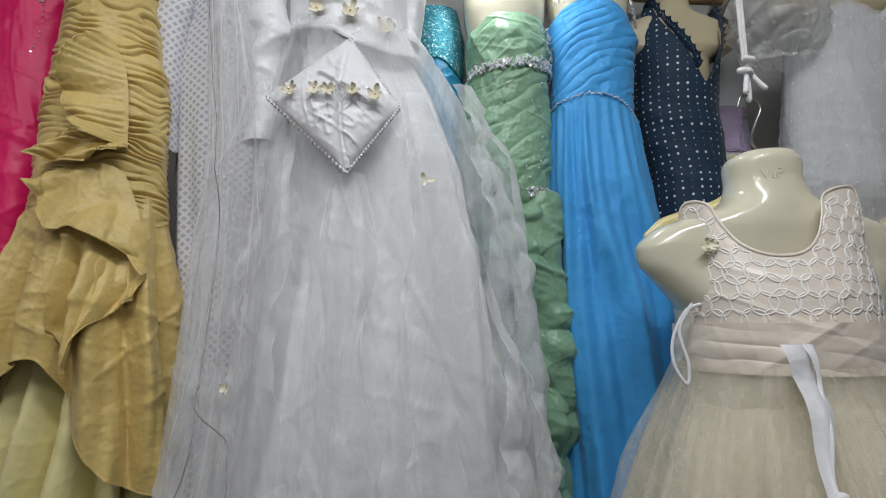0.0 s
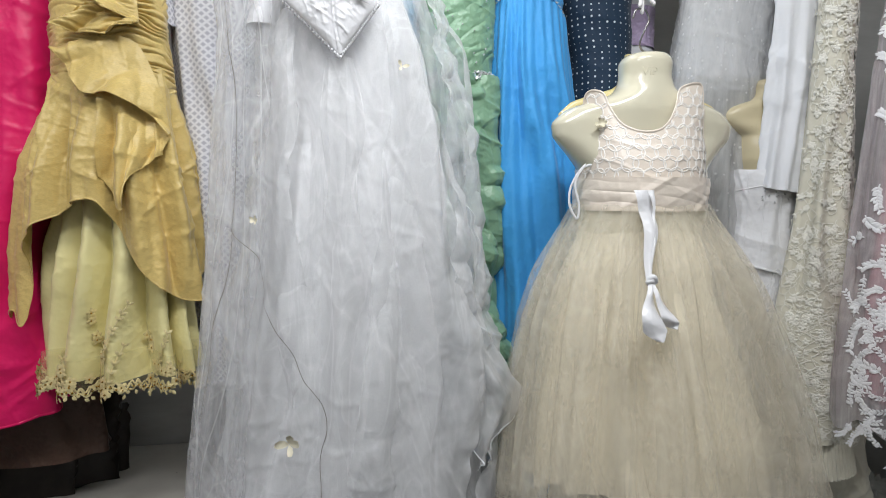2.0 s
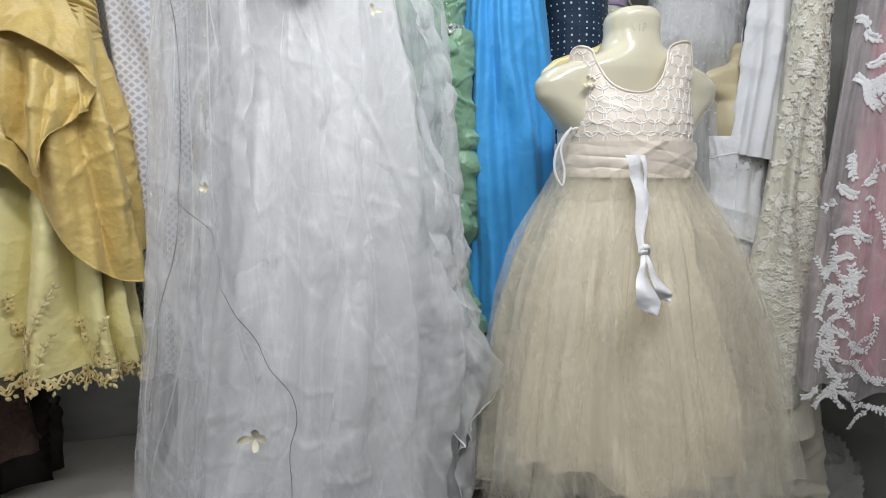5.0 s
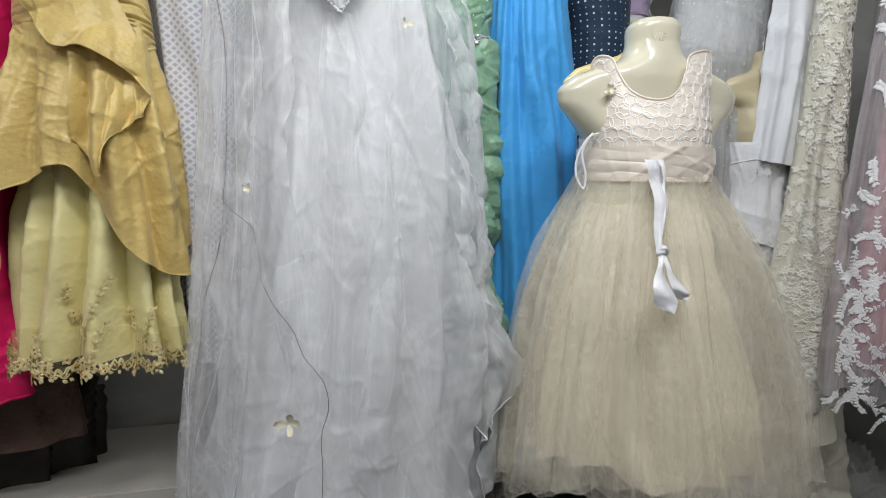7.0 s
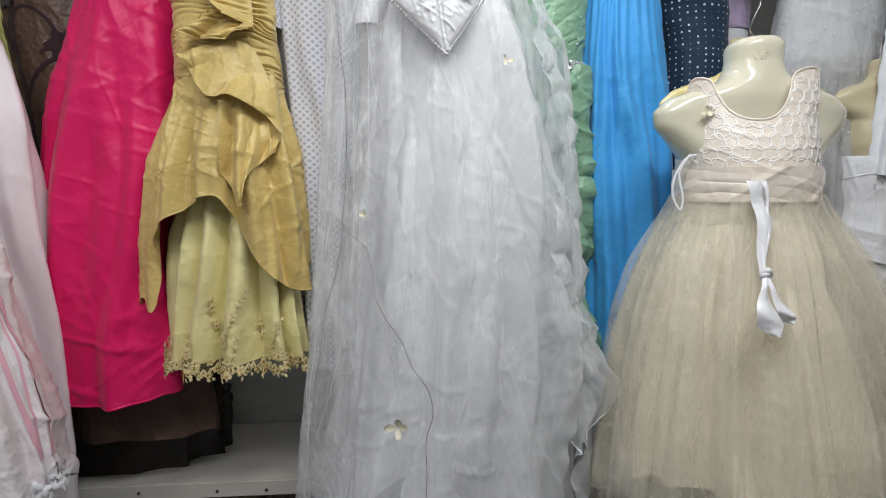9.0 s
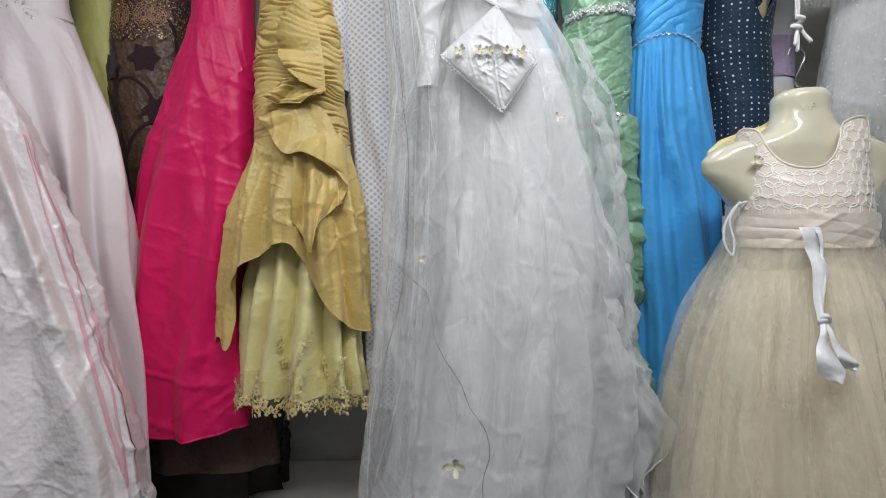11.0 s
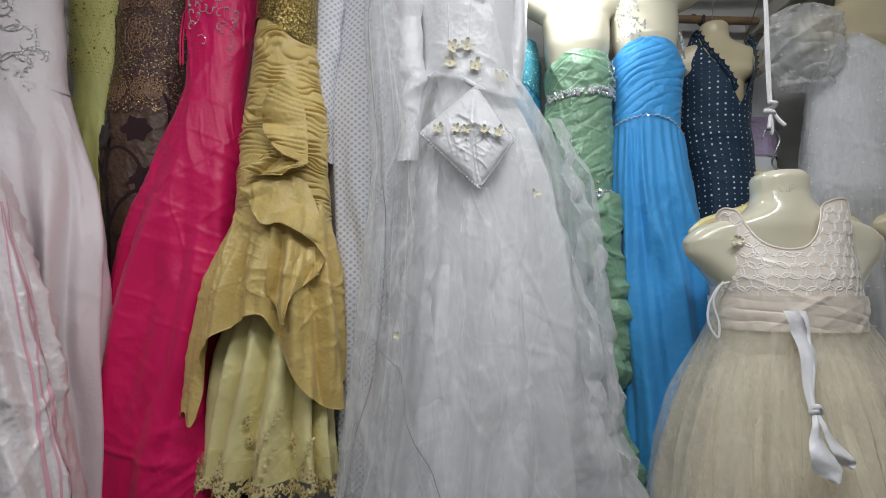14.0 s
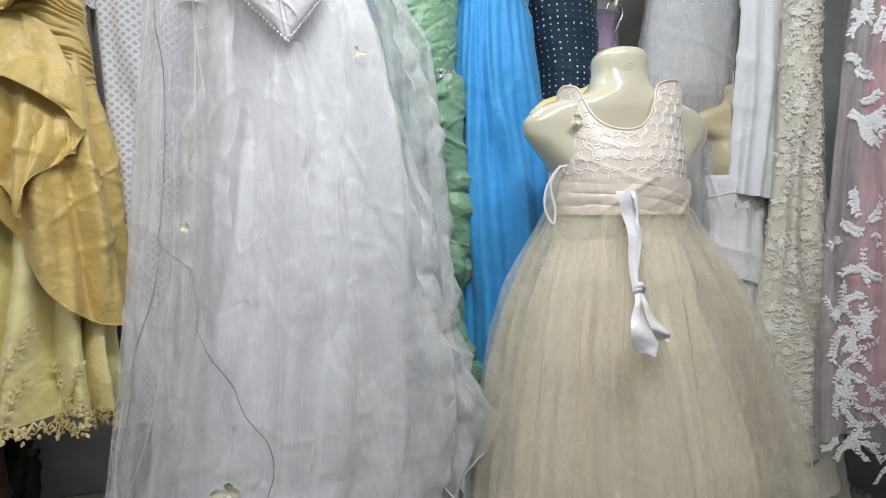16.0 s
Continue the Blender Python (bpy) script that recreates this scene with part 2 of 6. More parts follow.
NET_LEMON = tulle("lemon_net", (0.80, 0.73, 0.42), 0.16, 0.1, wisps=0.2, relief=0.05)
PLASTIC = plain("cream_plastic", (0.71, 0.67, 0.52), 0.16, 0, 0.05, 5, 0.02, coat=0.5)
PLASTIC_DULL = plain("tan_plastic", (0.60, 0.52, 0.34), 0.32, 0, 0.08, 5, 0.03, coat=0.2)
YELLOWED = plain("yellowed_plastic", (0.62, 0.53, 0.24), 0.3, 0, 0.08, 5, 0.03, coat=0.2)
CRYSTAL = plain("crystal", (0.88, 0.90, 0.93), 0.10, 0.35, 0.3, 300, 0.0, spec=0.9)
GOLD_BEAD = plain("gold_bead", (0.70, 0.45, 0.12), 0.22, 0.9, 0.3, 300, 0.0)
SILVER_THREAD = plain("silver_thread", (0.60, 0.58, 0.57), 0.35, 0.6, 0.3, 200, 0.2)
GOLD_LACE = plain("gold_lace_thread", (0.86, 0.73, 0.38), 0.5, 0.1, 0.3, 120, 0.4)
COPPER_LACE = plain("copper_lace_thread", (0.40, 0.24, 0.15), 0.5, 0.2, 0.4, 120, 0.4)
BROWN_SEQUIN = sequin_mat("plum_bead_lace", ((0.07, 0.035, 0.04), (0.17, 0.10, 0.08), (0.6, 0.45, 0.2)), 260, 0.3)
GOLD_SEQUIN = sequin_mat("old_gold_sequins", ((0.10, 0.07, 0.02), (0.34, 0.23, 0.06), (0.8, 0.65, 0.3)), 330)
TEAL_SEQUIN = sequin_mat("teal_sequins", ((0.02, 0.16, 0.22), (0.06, 0.33, 0.40), (0.5, 0.7, 0.7)), 330, 0.5)
WHITE_SEQUIN = sequin_mat("silver_bead_net", ((0.55, 0.53, 0.54), (0.72, 0.70, 0.72), (0.95, 0.95, 0.95)), 260, 0.3)
WALL = worn_paint("wall_paint", (0.55, 0.55, 0.53), (0.36, 0.34, 0.30), 0.68)
SHELF = worn_paint("shelf_paint", (0.60, 0.57, 0.51), (0.12, 0.09, 0.06), 0.66)
CEILING = worn_paint("ceiling_paint", (0.62, 0.63, 0.63), (0.4, 0.38, 0.35), 0.72)
FLOOR = plain("floor_screed", (0.10, 0.10, 0.10), 0.6, 0, 0.35, 6, 0.3)
STEEL = plain("steel_wire", (0.35, 0.34, 0.33), 0.35, 0.9, 0.3, 60, 0.2)
DARK_STEEL = plain("dark_steel", (0.08, 0.08, 0.085), 0.5, 0.7, 0.3, 40, 0.2)
ROPE = cloth("white_cord_rope", (0.80, 0.78, 0.78), 0.8, 0.3, 0.08, 0.5, 0.3)
BLACK_BAG = plain("dark_brown_film", (0.030, 0.021, 0.015), 0.45, 0, 0.6, 9, 0.4)
BROWN_CLOTH = cloth("dark_brown_satin", (0.035, 0.022, 0.017), 0.5, 0.1, 0.3, 0.2, 0.7)
TAUPE = cloth("taupe_bundle_cloth", (0.17, 0.15, 0.13), 0.7, 0.1, 0.2, 0.3, 0.8)
PEACH = cloth("peach_bundle_cloth", (0.45, 0.36, 0.31), 0.7, 0.1, 0.2, 0.3, 0.8)
DARK_GREEN = cloth("dark_green_cloth", (0.010, 0.022, 0.020), 0.7, 0.1, 0.3, 0.3, 0.8)
PETAL = cloth("champagne_petal", (0.84, 0.79, 0.62), 0.5, 0.2, 0.15, 0.2, 0.3)
WIRE = plain("dark_thread", (0.16, 0.14, 0.11), 0.6, 0, 0.1, 40, 0.0)
GLOW = Nodes("lamp_glow")
GLOW_E = GLOW.node("ShaderNodeEmission")
GLOW_E.inputs[0].default_value, GLOW_E.inputs[1].default_value = (0.95, 0.98, 1, 1), 12.0
GLOW = GLOW.done(GLOW_E.outputs[0])

BULB_GLOW = Nodes("bulb_glow")
BULB_E = BULB_GLOW.node("ShaderNodeEmission")
BULB_E.inputs[0].default_value, BULB_E.inputs[1].default_value = (0.96, 0.98, 1, 1), 55.0
BULB_GLOW = BULB_GLOW.done(BULB_E.outputs[0])
WOOD = plain("brown_wood", (0.30, 0.19, 0.10), 0.5, 0, 0.3, 20, 0.2)

# ---- shapes ----
RNG = np.random.default_rng(7)


def hashed(i, j, seed):
    h = (i.astype(np.int64) * 374761393 + j.astype(np.int64) * 668265263 + seed * 974634777) & 0xFFFFFFFF
    h = ((h ^ (h >> 13)) * 1274126177) & 0xFFFFFFFF
    return ((h ^ (h >> 16)) & 0xFFFFFF) / 8388607.5 - 1.0


def vnoise(x, y, seed):
    """Smooth noise over the plane, -1 to 1."""
    i, j = np.floor(x), np.floor(y)
    a, b = x - i, y - j
    a, b = a * a * a * (a * (a * 6 - 15) + 10), b * b * b * (b * (b * 6 - 15) + 10)
    h = [[hashed(i + p, j + q, seed) for q in (0, 1)] for p in (0, 1)]
    return (h[0][0] * (1 - b) + h[0][1] * b) * (1 - a) + (h[1][0] * (1 - b) + h[1][1] * b) * a


def step(a, b, x):
    k = np.clip((x - a) / (b - a), 0, 1)
    return k * k * (3 - 2 * k)


def creased(x, y, seed):
    """Pressed creases: long narrow ridges in patches, and finer ones between."""
    return ridges(x, y, seed) + 0.4 * ridges(x * 2.3 + 3, y * 2.3, seed + 50)


def ridges(x, y, seed):
    out = 0.0
    for k, turn in enumerate((0.35, 1.25, 2.2)):
        c, s = math.cos(turn), math.sin(turn)
        p, q = x * c + y * s, y * c - x * s
        w = vnoise(p + 7 * k, q * 0.24, seed + k) + 0.16 * vnoise(p * 3.1, q * 0.9, seed + 9 + k)
        out = out + (1 - np.minimum(1, np.abs(w) * 3.2)) ** 1.2 * step(-0.25, 0.4, vnoise(p * 0.45 + 5, q * 0.3, seed + 20 + k))
    return out


class Drape:
    """A cloth tube. rows: z, left x, right x, half depth, from the top down; cy: its middle in y. Angle 0 faces the room."""

    def __init__(self, rows, cy, seed=1, folds=(), crease=(0, 10), ruche=None, puff=None, square=2.0, lift=0.0, deep=0.75):
        self.rows = np.array(sorted(tuple(r) for r in rows), float)
        self.cy, self.seed, self.folds, self.crease, self.ruche, self.puff, self.square, self.lift = cy, seed, folds, crease, ruche, puff, square, lift
        zs = np.linspace(self.rows[0, 0], self.rows[-1, 0], 240)
        ker = np.exp(-np.linspace(-2, 2, 13) ** 2)
        ker /= ker.sum()
        self.zs, self.cols = zs, []
        for c in range(1, 4):
            v = np.interp(zs, self.rows[:, 0], self.rows[:, c])
            ends = np.concatenate((2 * v[0] - v[6:0:-1], v, 2 * v[-1] - v[-2:-8:-1]))
            self.cols.append(np.convolve(ends, ker, "valid") * (deep if c == 3 else 1))
        self.zt, self.zb = self.rows[-1, 0], self.rows[0, 0]
        self.reach = float(np.mean(self.rows[:, 2] - self.rows[:, 1]) / 2)

    def at(self, th, z, out=0.0):
        th, z = np.broadcast_arrays(np.asarray(th, float), np.asarray(z, float))
        xl, xr, hd = (np.interp(z, self.zs, c) for c in self.cols)
        cx, hw = (xl + xr) / 2, (xr - xl) / 2
        s, c = np.sin(th), np.cos(th)
        if self.square != 2.0:
            k = (np.abs(s) ** self.square + np.abs(c) ** self.square) ** (-1 / self.square)
            s, c = s * k, c * k
        nx, ny = s * hd, -c * hw
        ln = np.sqrt(nx * nx + ny * ny) + 1e-9
        nx, ny = nx / ln, ny / ln
        d = np.full(th.shape, out + self.lift)
        m = th * self.reach
        for count, amp, z0, z1, sharp in self.folds:
            warp = 0.9 * vnoise(m * 9, z * 2.2, self.seed + 31 + int(count)) + 0.5 * vnoise(m * 3, z * 1.1, self.seed + 57)
            w = 0.5 + 0.5 * np.cos(th * count + 3.4 * warp + self.seed)
            size = 0.55 + 0.45 * vnoise(m * 14, z * 0.8, self.seed + 77)
            d = d + amp * step(z0, z1, z) * (w ** sharp - 0.4) * (0.6 + size)
        if self.crease[0]:
            k = self.crease[1]
            d = d + self.crease[0] * (creased(m * k, z * k, self.seed + 5) - 0.3)
        if self.ruche:
            amp, wave, a, b, slant, wild = (*self.ruche, 0.0, 1.0)[:6] if len(self.ruche) < 6 else self.ruche
            ph = z / wave + wild * (1.1 * vnoise(m * 18, z * 36, self.seed + 3) + 1.3 * vnoise(m * 7, z * 11, self.seed + 4)) + slant * m / wave + 0.4 * vnoise(m * 5, z * 6, self.seed + 14)
            part = step(a, a + 0.03, z) * (1 - step(b - 0.03, b, z))
            d = d + amp * part * (np.abs(np.sin(ph * math.pi)) ** 0.55 - 0.5) * (0.6 + 0.8 * vnoise(m * 26, z * 34, self.seed + 6))
        if self.puff:
            amp, su, sv = self.puff
            w = np.abs(vnoise(m * su, z * sv, self.seed + 8)) + 0.5 * np.abs(vnoise(m * su * 2.1, z * sv * 2.1, self.seed + 9))
            d = d + amp * (np.minimum(w, 1) ** 0.7 - 0.4)
        return np.stack((cx + hw * s + nx * d, self.cy - hd * c + ny * d, z + 0 * th), -1)

    def normal(self, th, z):
        e = 0.003
        du = self.at(th + e / max(self.reach, 0.05), z) - self.at(th - e / max(self.reach, 0.05), z)
        dv = self.at(th, z + e) - self.at(th, z - e)
        n = np.cross(du, dv)
        return n / (np.linalg.norm(n, axis=-1, keepdims=True) + 1e-9)

    def grid(self, nu, nv, a=(-180, 180), top=None, bot=None, out=0.0):
        t = np.linspace(-1, 1, nu)
        if a == (-180, 180):
            t = 0.58 * t + 0.42 * t ** 3
        th = np.radians((a[0] + a[1]) / 2 + t * (a[1] - a[0]) / 2)
        v = np.linspace(0, 1, nv)[:, None]
        zt = top(th) if top else self.zt
        zb = bot(th) if bot else self.zb
        z = zt + v * (zb - zt)
        th2 = np.broadcast_to(th, z.shape) if z.shape[1] == nu else np.repeat(th[None], nv, 0)
        z = np.broadcast_to(z, th2.shape)
        return self.at(th2, z, out), th2 * self.reach, z


def grid_mesh(name, pts, u=None, v=None, material=None):
    nv, nu = pts.shape[:2]
    k = np.arange(nv * nu).reshape(nv, nu)
    quads = np.stack((k[:-1, :-1], k[1:, :-1], k[1:, 1:], k[:-1, 1:]), -1).reshape(-1, 4)
    return raw_mesh(name, pts.reshape(-1, 3), quads, material, None if u is None else np.stack((u, v), -1).reshape(-1, 2))


def raw_mesh(name, verts, faces, material, uv=None):
    """faces: an array with 3 or 4 corners a face."""
    me = bpy.data.meshes.new(name)
    n = faces.shape[1]
    me.vertices.add(len(verts)), me.loops.add(faces.size), me.polygons.add(len(faces))
    me.vertices.foreach_set("co", np.ascontiguousarray(verts, np.float32).ravel())
    me.loops.foreach_set("vertex_index", faces.astype(np.int32).ravel())
    me.polygons.foreach_set("loop_start", np.arange(0, faces.size, n, dtype=np.int32))
    me.polygons.foreach_set("use_smooth", np.ones(len(faces), bool))
    if uv is not None:
        layer = me.uv_layers.new(name="cloth")
        layer.data.foreach_set("uv", np.ascontiguousarray(uv[faces.ravel()], np.float32).ravel())
    me.update(calc_edges=True)
    me.validate()
    if material:
        me.materials.append(material)
    return me


def piece(name, mesh, parent, label="", kind=""):
    ob = new(name, mesh)
    ob.parent = parent
    return tagged(ob, label, "", "", kind)


def thing(name, label, category, at=(0, 0, 0), group="", kind=""):
    """An Empty at the base of a thing; its parts keep world coordinates."""
    return tagged(new(name), label, category, group, kind)


def sheet(name, drape, parent, material, nu=200, nv=200, label="", **kw):
    return piece(name, grid_mesh(name, *drape.grid(nu, nv, **kw), material), parent, label)


def part(name, bm, material, parent, label="", kind="", smooth=True):
    me = bpy.data.meshes.new(name)
    bm.to_mesh(me)
    bm.free()
    if smooth:
        me.polygons.foreach_set("use_smooth", np.ones(len(me.polygons), bool))
    me.materials.append(material)
    return piece(name, me, parent, label, kind)


def join(chunks):
    """chunks of (verts, faces) with the same corner count, as one."""
    vs, fs, n = [], [], 0
    for v, f in chunks:
        vs.append(v), fs.append(f + n)
        n += len(v)
    return np.concatenate(vs), np.concatenate(fs)


def strip(p, nrm, width, rise=0.35):
    """A raised cord along the points p."""
    t = np.gradient(p, axis=0)
    t /= np.linalg.norm(t, axis=1, keepdims=True) + 1e-9
    side = np.cross(t, nrm)
    w = np.asarray(width).reshape(-1, 1) if np.ndim(width) else width
    cols = [p - side * w / 2, p + nrm * w * rise, p + side * w / 2]
    v = np.stack(cols, 1).reshape(-1, 3)
    n = len(p)
    k = np.arange(n * 3).reshape(n, 3)
    f = np.concatenate([np.stack((k[:-1, i], k[1:, i], k[1:, i + 1], k[:-1, i + 1]), -1) for i in (0, 1)])
    return v, f


def cord_on(drape, s, z, width, out=0.002, rise=0.35):
    """A cord laid on the cloth; sewn() works out its shape."""
    s, z = np.broadcast_arrays(np.asarray(s, float), np.asarray(z, float))
    return "cord", drape, s, z, width, out, rise


def leaf_on(drape, s, z, turn, length, width, out=0.004, bow=0.25):
    """A small pointed leaf or petal sewn on the cloth; sewn() works out its shape."""
    return "leaf", drape, s, z, turn, length, width, out, bow


def sewn(items):
    """The shapes of cords and leaves, all those on one cloth at once."""
    chunks = [i for i in items if len(i) == 2]
    for drape in {id(i[1]): i[1] for i in items if len(i) > 2}.values():
        cords = [i for i in items if len(i) == 7 and i[1] is drape]
        if cords:
            s, z = np.concatenate([c[2] for c in cords]), np.concatenate([c[3] for c in cords])
            out = np.concatenate([np.full(len(c[2]), c[5]) for c in cords])
            p, n = drape.at(s / drape.reach, z, out), drape.normal(s / drape.reach, z)
            k = 0
            for c in cords:
                j = k + len(c[2])
                chunks.append(strip(p[k:j], n[k:j], c[4], c[6]))
                k = j
        leaves = [i for i in items if len(i) == 9 and i[1] is drape]
        if leaves:
            s, z, turn, length, width, out, bow = (np.array([float(i[k]) for i in leaves]) for k in range(2, 9))
            o, n = drape.at(s / drape.reach, z, out), drape.normal(s / drape.reach, z)
            side = np.cross(np.array((0.0, 0.0, 1.0)), n)
            side /= np.linalg.norm(side, axis=1, keepdims=True) + 1e-9
            up = np.cross(n, side)
            c, d = np.cos(turn)[:, None], np.sin(turn)[:, None]
            a, b = c * side + d * up, c * up - d * side
            cols = []
            for k, w in ((0, 0.06), (0.3, 0.42), (0.62, 0.5), (1, 0.03)):
                for e in (-1, 0, 1):
                    rise = bow * width * (0.5 if e == 0 else 0) + bow * length * k * (1 - k)
                    cols.append(o + a * (k * length)[:, None] + b * (e * w * width)[:, None] + n * rise[:, None])
            v = np.stack(cols, 1).reshape(-1, 3)
            f = np.array([(i * 3 + e, i * 3 + 3 + e, i * 3 + 4 + e, i * 3 + 1 + e) for i in range(3) for e in (0, 1)])
            chunks.append((v, (f[None] + 12 * np.arange(len(leaves))[:, None, None]).reshape(-1, 4)))
    return chunks


OCTA_V = np.array(((1, 0, 0), (-1, 0, 0), (0, 1, 0), (0, -1, 0), (0, 0, 1), (0, 0, -1)), float)
OCTA_F = np.array(((0, 2, 4), (2, 1, 4), (1, 3, 4), (3, 0, 4), (2, 0, 5), (1, 2, 5), (3, 1, 5), (0, 3, 5)))


def beads_at(points, sizes):
    points, sizes = np.asarray(points, float), np.asarray(sizes, float)
    a, b = RNG.uniform(0, 3, len(points)), RNG.uniform(0, 3, len(points))
    ca, sa, cb, sb, o = np.cos(a), np.sin(a), np.cos(b), np.sin(b), 0 * a
    turn = np.stack((np.stack((ca, -sa, o), 1), np.stack((sa * cb, ca * cb, -sb), 1), np.stack((sa * sb, ca * sb, cb), 1)), 1)
    v = np.einsum("kj,nij->nki", OCTA_V, turn) * sizes[:, None, None] + points[:, None]
    return v.reshape(-1, 3), (OCTA_F[None] + 6 * np.arange(len(points))[:, None, None]).reshape(-1, 3)


def beads_on(name, drape, s, z, r, parent, material, label="", out=0.003):
    th = np.asarray(s, float) / drape.reach
    pts = drape.at(th, np.asarray(z, float), out)
    me = raw_mesh(name, *beads_at(pts, np.broadcast_to(r, len(pts)) * RNG.uniform(0.75, 1.25, len(pts))), material)
    me.polygons.foreach_set("use_smooth", np.zeros(len(me.polygons), bool))
    return piece(name, me, parent, label, "stuff")


def trim(name, chunks, parent, material, label="", kind=""):
    return piece(name, raw_mesh(name, *join(sewn(chunks)), material), parent, label, kind)


def smooth_path(points, n):
    """A smooth line through a few points."""
    p = np.array(points, float)
    p = np.concatenate((2 * p[:1] - p[1:2], p, 2 * p[-1:] - p[-2:-1]))
    t = np.linspace(0, len(points) - 1 - 1e-6, n)
    i, f = t.astype(int), (t % 1)[:, None]
    a, b, c, d = p[i], p[i + 1], p[i + 2], p[i + 3]
    return 0.5 * (2 * b + (c - a) * f + (2 * a - 5 * b + 4 * c - d) * f * f + (3 * b - a - 3 * c + d) * f ** 3)


def tube(points, radius, sides=8, n=40, caps=True, flat=1.0):
    """A bent round bar as verts and quads."""
    p = smooth_path(points, n)
    t = np.gradient(p, axis=0)
    t /= np.linalg.norm(t, axis=1, keepdims=True) + 1e-9
    ref = np.array((0.0, 1.0, 0.12))
    a = np.cross(t, ref)
    a /= np.linalg.norm(a, axis=1, keepdims=True) + 1e-9
    b = np.cross(t, a)
    r = np.interp(np.linspace(0, 1, n), np.linspace(0, 1, np.size(radius)), np.atleast_1d(radius)) if np.size(radius) > 1 else np.full(n, radius)
    if caps:
        r = r.copy()
        r[0], r[-1] = r[0] * 0.2, r[-1] * 0.2
    ang = np.linspace(0, 2 * math.pi, sides, endpoint=False)
    v = p[:, None] + r[:, None, None] * (np.cos(ang)[None, :, None] * a[:, None] + flat * np.sin(ang)[None, :, None] * b[:, None])
    k = np.arange(n * sides).reshape(n, sides)
    k2 = np.roll(k, -1, 1)
    f = np.stack((k[:-1], k[1:], k2[1:], k2[:-1]), -1).reshape(-1, 4)
    return v.reshape(-1, 3), f


def band_between(pa, pb, turns=0):
    """A cloth band between two lines of points."""
    n = len(pa)
    v = np.stack((pa, pb), 1).reshape(-1, 3)
    k = np.arange(2 * n).reshape(n, 2)
    return v, np.stack((k[:-1, 0], k[1:, 0], k[1:, 1], k[:-1, 1]), -1)


def box(size, at, bevel=0.004, turn=0.0):
    bm = bmesh.new()
    bmesh.ops.create_cube(bm, size=1, matrix=pose(*at, 0, 0, turn) @ Matrix.Diagonal((*size, 1)))
    bmesh.ops.bevel(bm, geom=bm.edges[:], offset=bevel, segments=2, affect="EDGES")
    return bm


def solo(name, bm, material, label, category, group="", kind=""):
    ob = part(name, bm, material, None, smooth=False)
    return tagged(ob, label, category, group, kind)


def solo_mesh(name, mesh, label, category, group="", kind=""):
    return tagged(new(name, mesh), label, category, group, kind)

# ---- the room ----
LEFT, RIGHT, FRONT, BACK, TALL = -2.15, 1.95, -1.7, 1.5, 2.72


def slab(name, size, at, material, label, bevel=0.003):
    return solo(name, box(size, at, bevel), material, label, "structure", kind="structure")


slab("floor", (RIGHT - LEFT + 0.4, BACK - FRONT + 0.4, 0.1), ((LEFT + RIGHT) / 2, (FRONT + BACK) / 2, -0.05), FLOOR, "dark worn screed floor of the shop")
slab("ceiling", (RIGHT - LEFT + 0.4, BACK - FRONT + 0.4, 0.1), ((LEFT + RIGHT) / 2, (FRONT + BACK) / 2, TALL + 0.05), CEILING, "white painted ceiling over the gowns")
slab("wall_north", (RIGHT - LEFT + 0.4, 0.15, TALL), ((LEFT + RIGHT) / 2, BACK + 0.075, TALL / 2), WALL, "off-white painted wall with scuffs behind the gowns")
slab("wall_south", (RIGHT - LEFT + 0.4, 0.15, TALL), ((LEFT + RIGHT) / 2, FRONT - 0.075, TALL / 2), WALL, "off-white painted wall across the aisle")
slab("wall_west", (0.15, BACK - FRONT, TALL), (LEFT - 0.075, (FRONT + BACK) / 2, TALL / 2), WALL, "off-white painted side wall")
slab("wall_east", (0.15, BACK - FRONT, TALL), (RIGHT + 0.075, (FRONT + BACK) / 2, TALL / 2), WALL, "off-white painted side wall")

rail_v, rail_f = tube([(LEFT, 1.16, 2.52), (-0.6, 1.16, 2.52), (0.6, 1.16, 2.52), (RIGHT, 1.16, 2.52)], 0.014, 12, 30, False)
solo_mesh("clothes_rail", raw_mesh("clothes_rail", rail_v, rail_f, DARK_STEEL), "dark steel clothes rail fixed between the walls", "rail", kind="structure")

shelf = thing("wall_shelf", "white painted wooden shelf with chipped worn edges", "shelf")
part("board", box((2.7, 0.36, 0.022), (-0.8, 1.315, 0.534), 0.003), SHELF, shelf, smooth=False)
part("front_lip", box((2.7, 0.02, 0.05), (-0.8, 1.128, 0.523), 0.004), SHELF, shelf, "chipped white front lip with nail heads", smooth=False)
for x in (-2.1, -0.95, 0.5):
    part("bracket", box((0.04, 0.34, 0.52), (x, 1.31, 0.262), 0.004), SHELF, shelf, smooth=False)
for x in (-1.35, -1.02, -0.80, -0.66):
    bm = bmesh.new()
    bmesh.ops.create_cone(bm, segments=10, radius1=0.005, radius2=0.004, depth=0.004, cap_ends=True, matrix=pose(x, 1.117, 0.523 + 0.006 * math.sin(40 * x), 90))
    part("nail", bm, DARK_STEEL, shelf)

top_shelf = thing("top_shelf", "grey painted board shelf under the ceiling", "shelf")
part("board", box((1.05, 0.42, 0.03), (1.40, 1.29, 2.385), 0.004), SHELF, top_shelf, smooth=False)
part("edge_strip", box((0.018, 0.42, 0.055), (0.87, 1.29, 2.375), 0.003), SHELF, top_shelf, smooth=False)

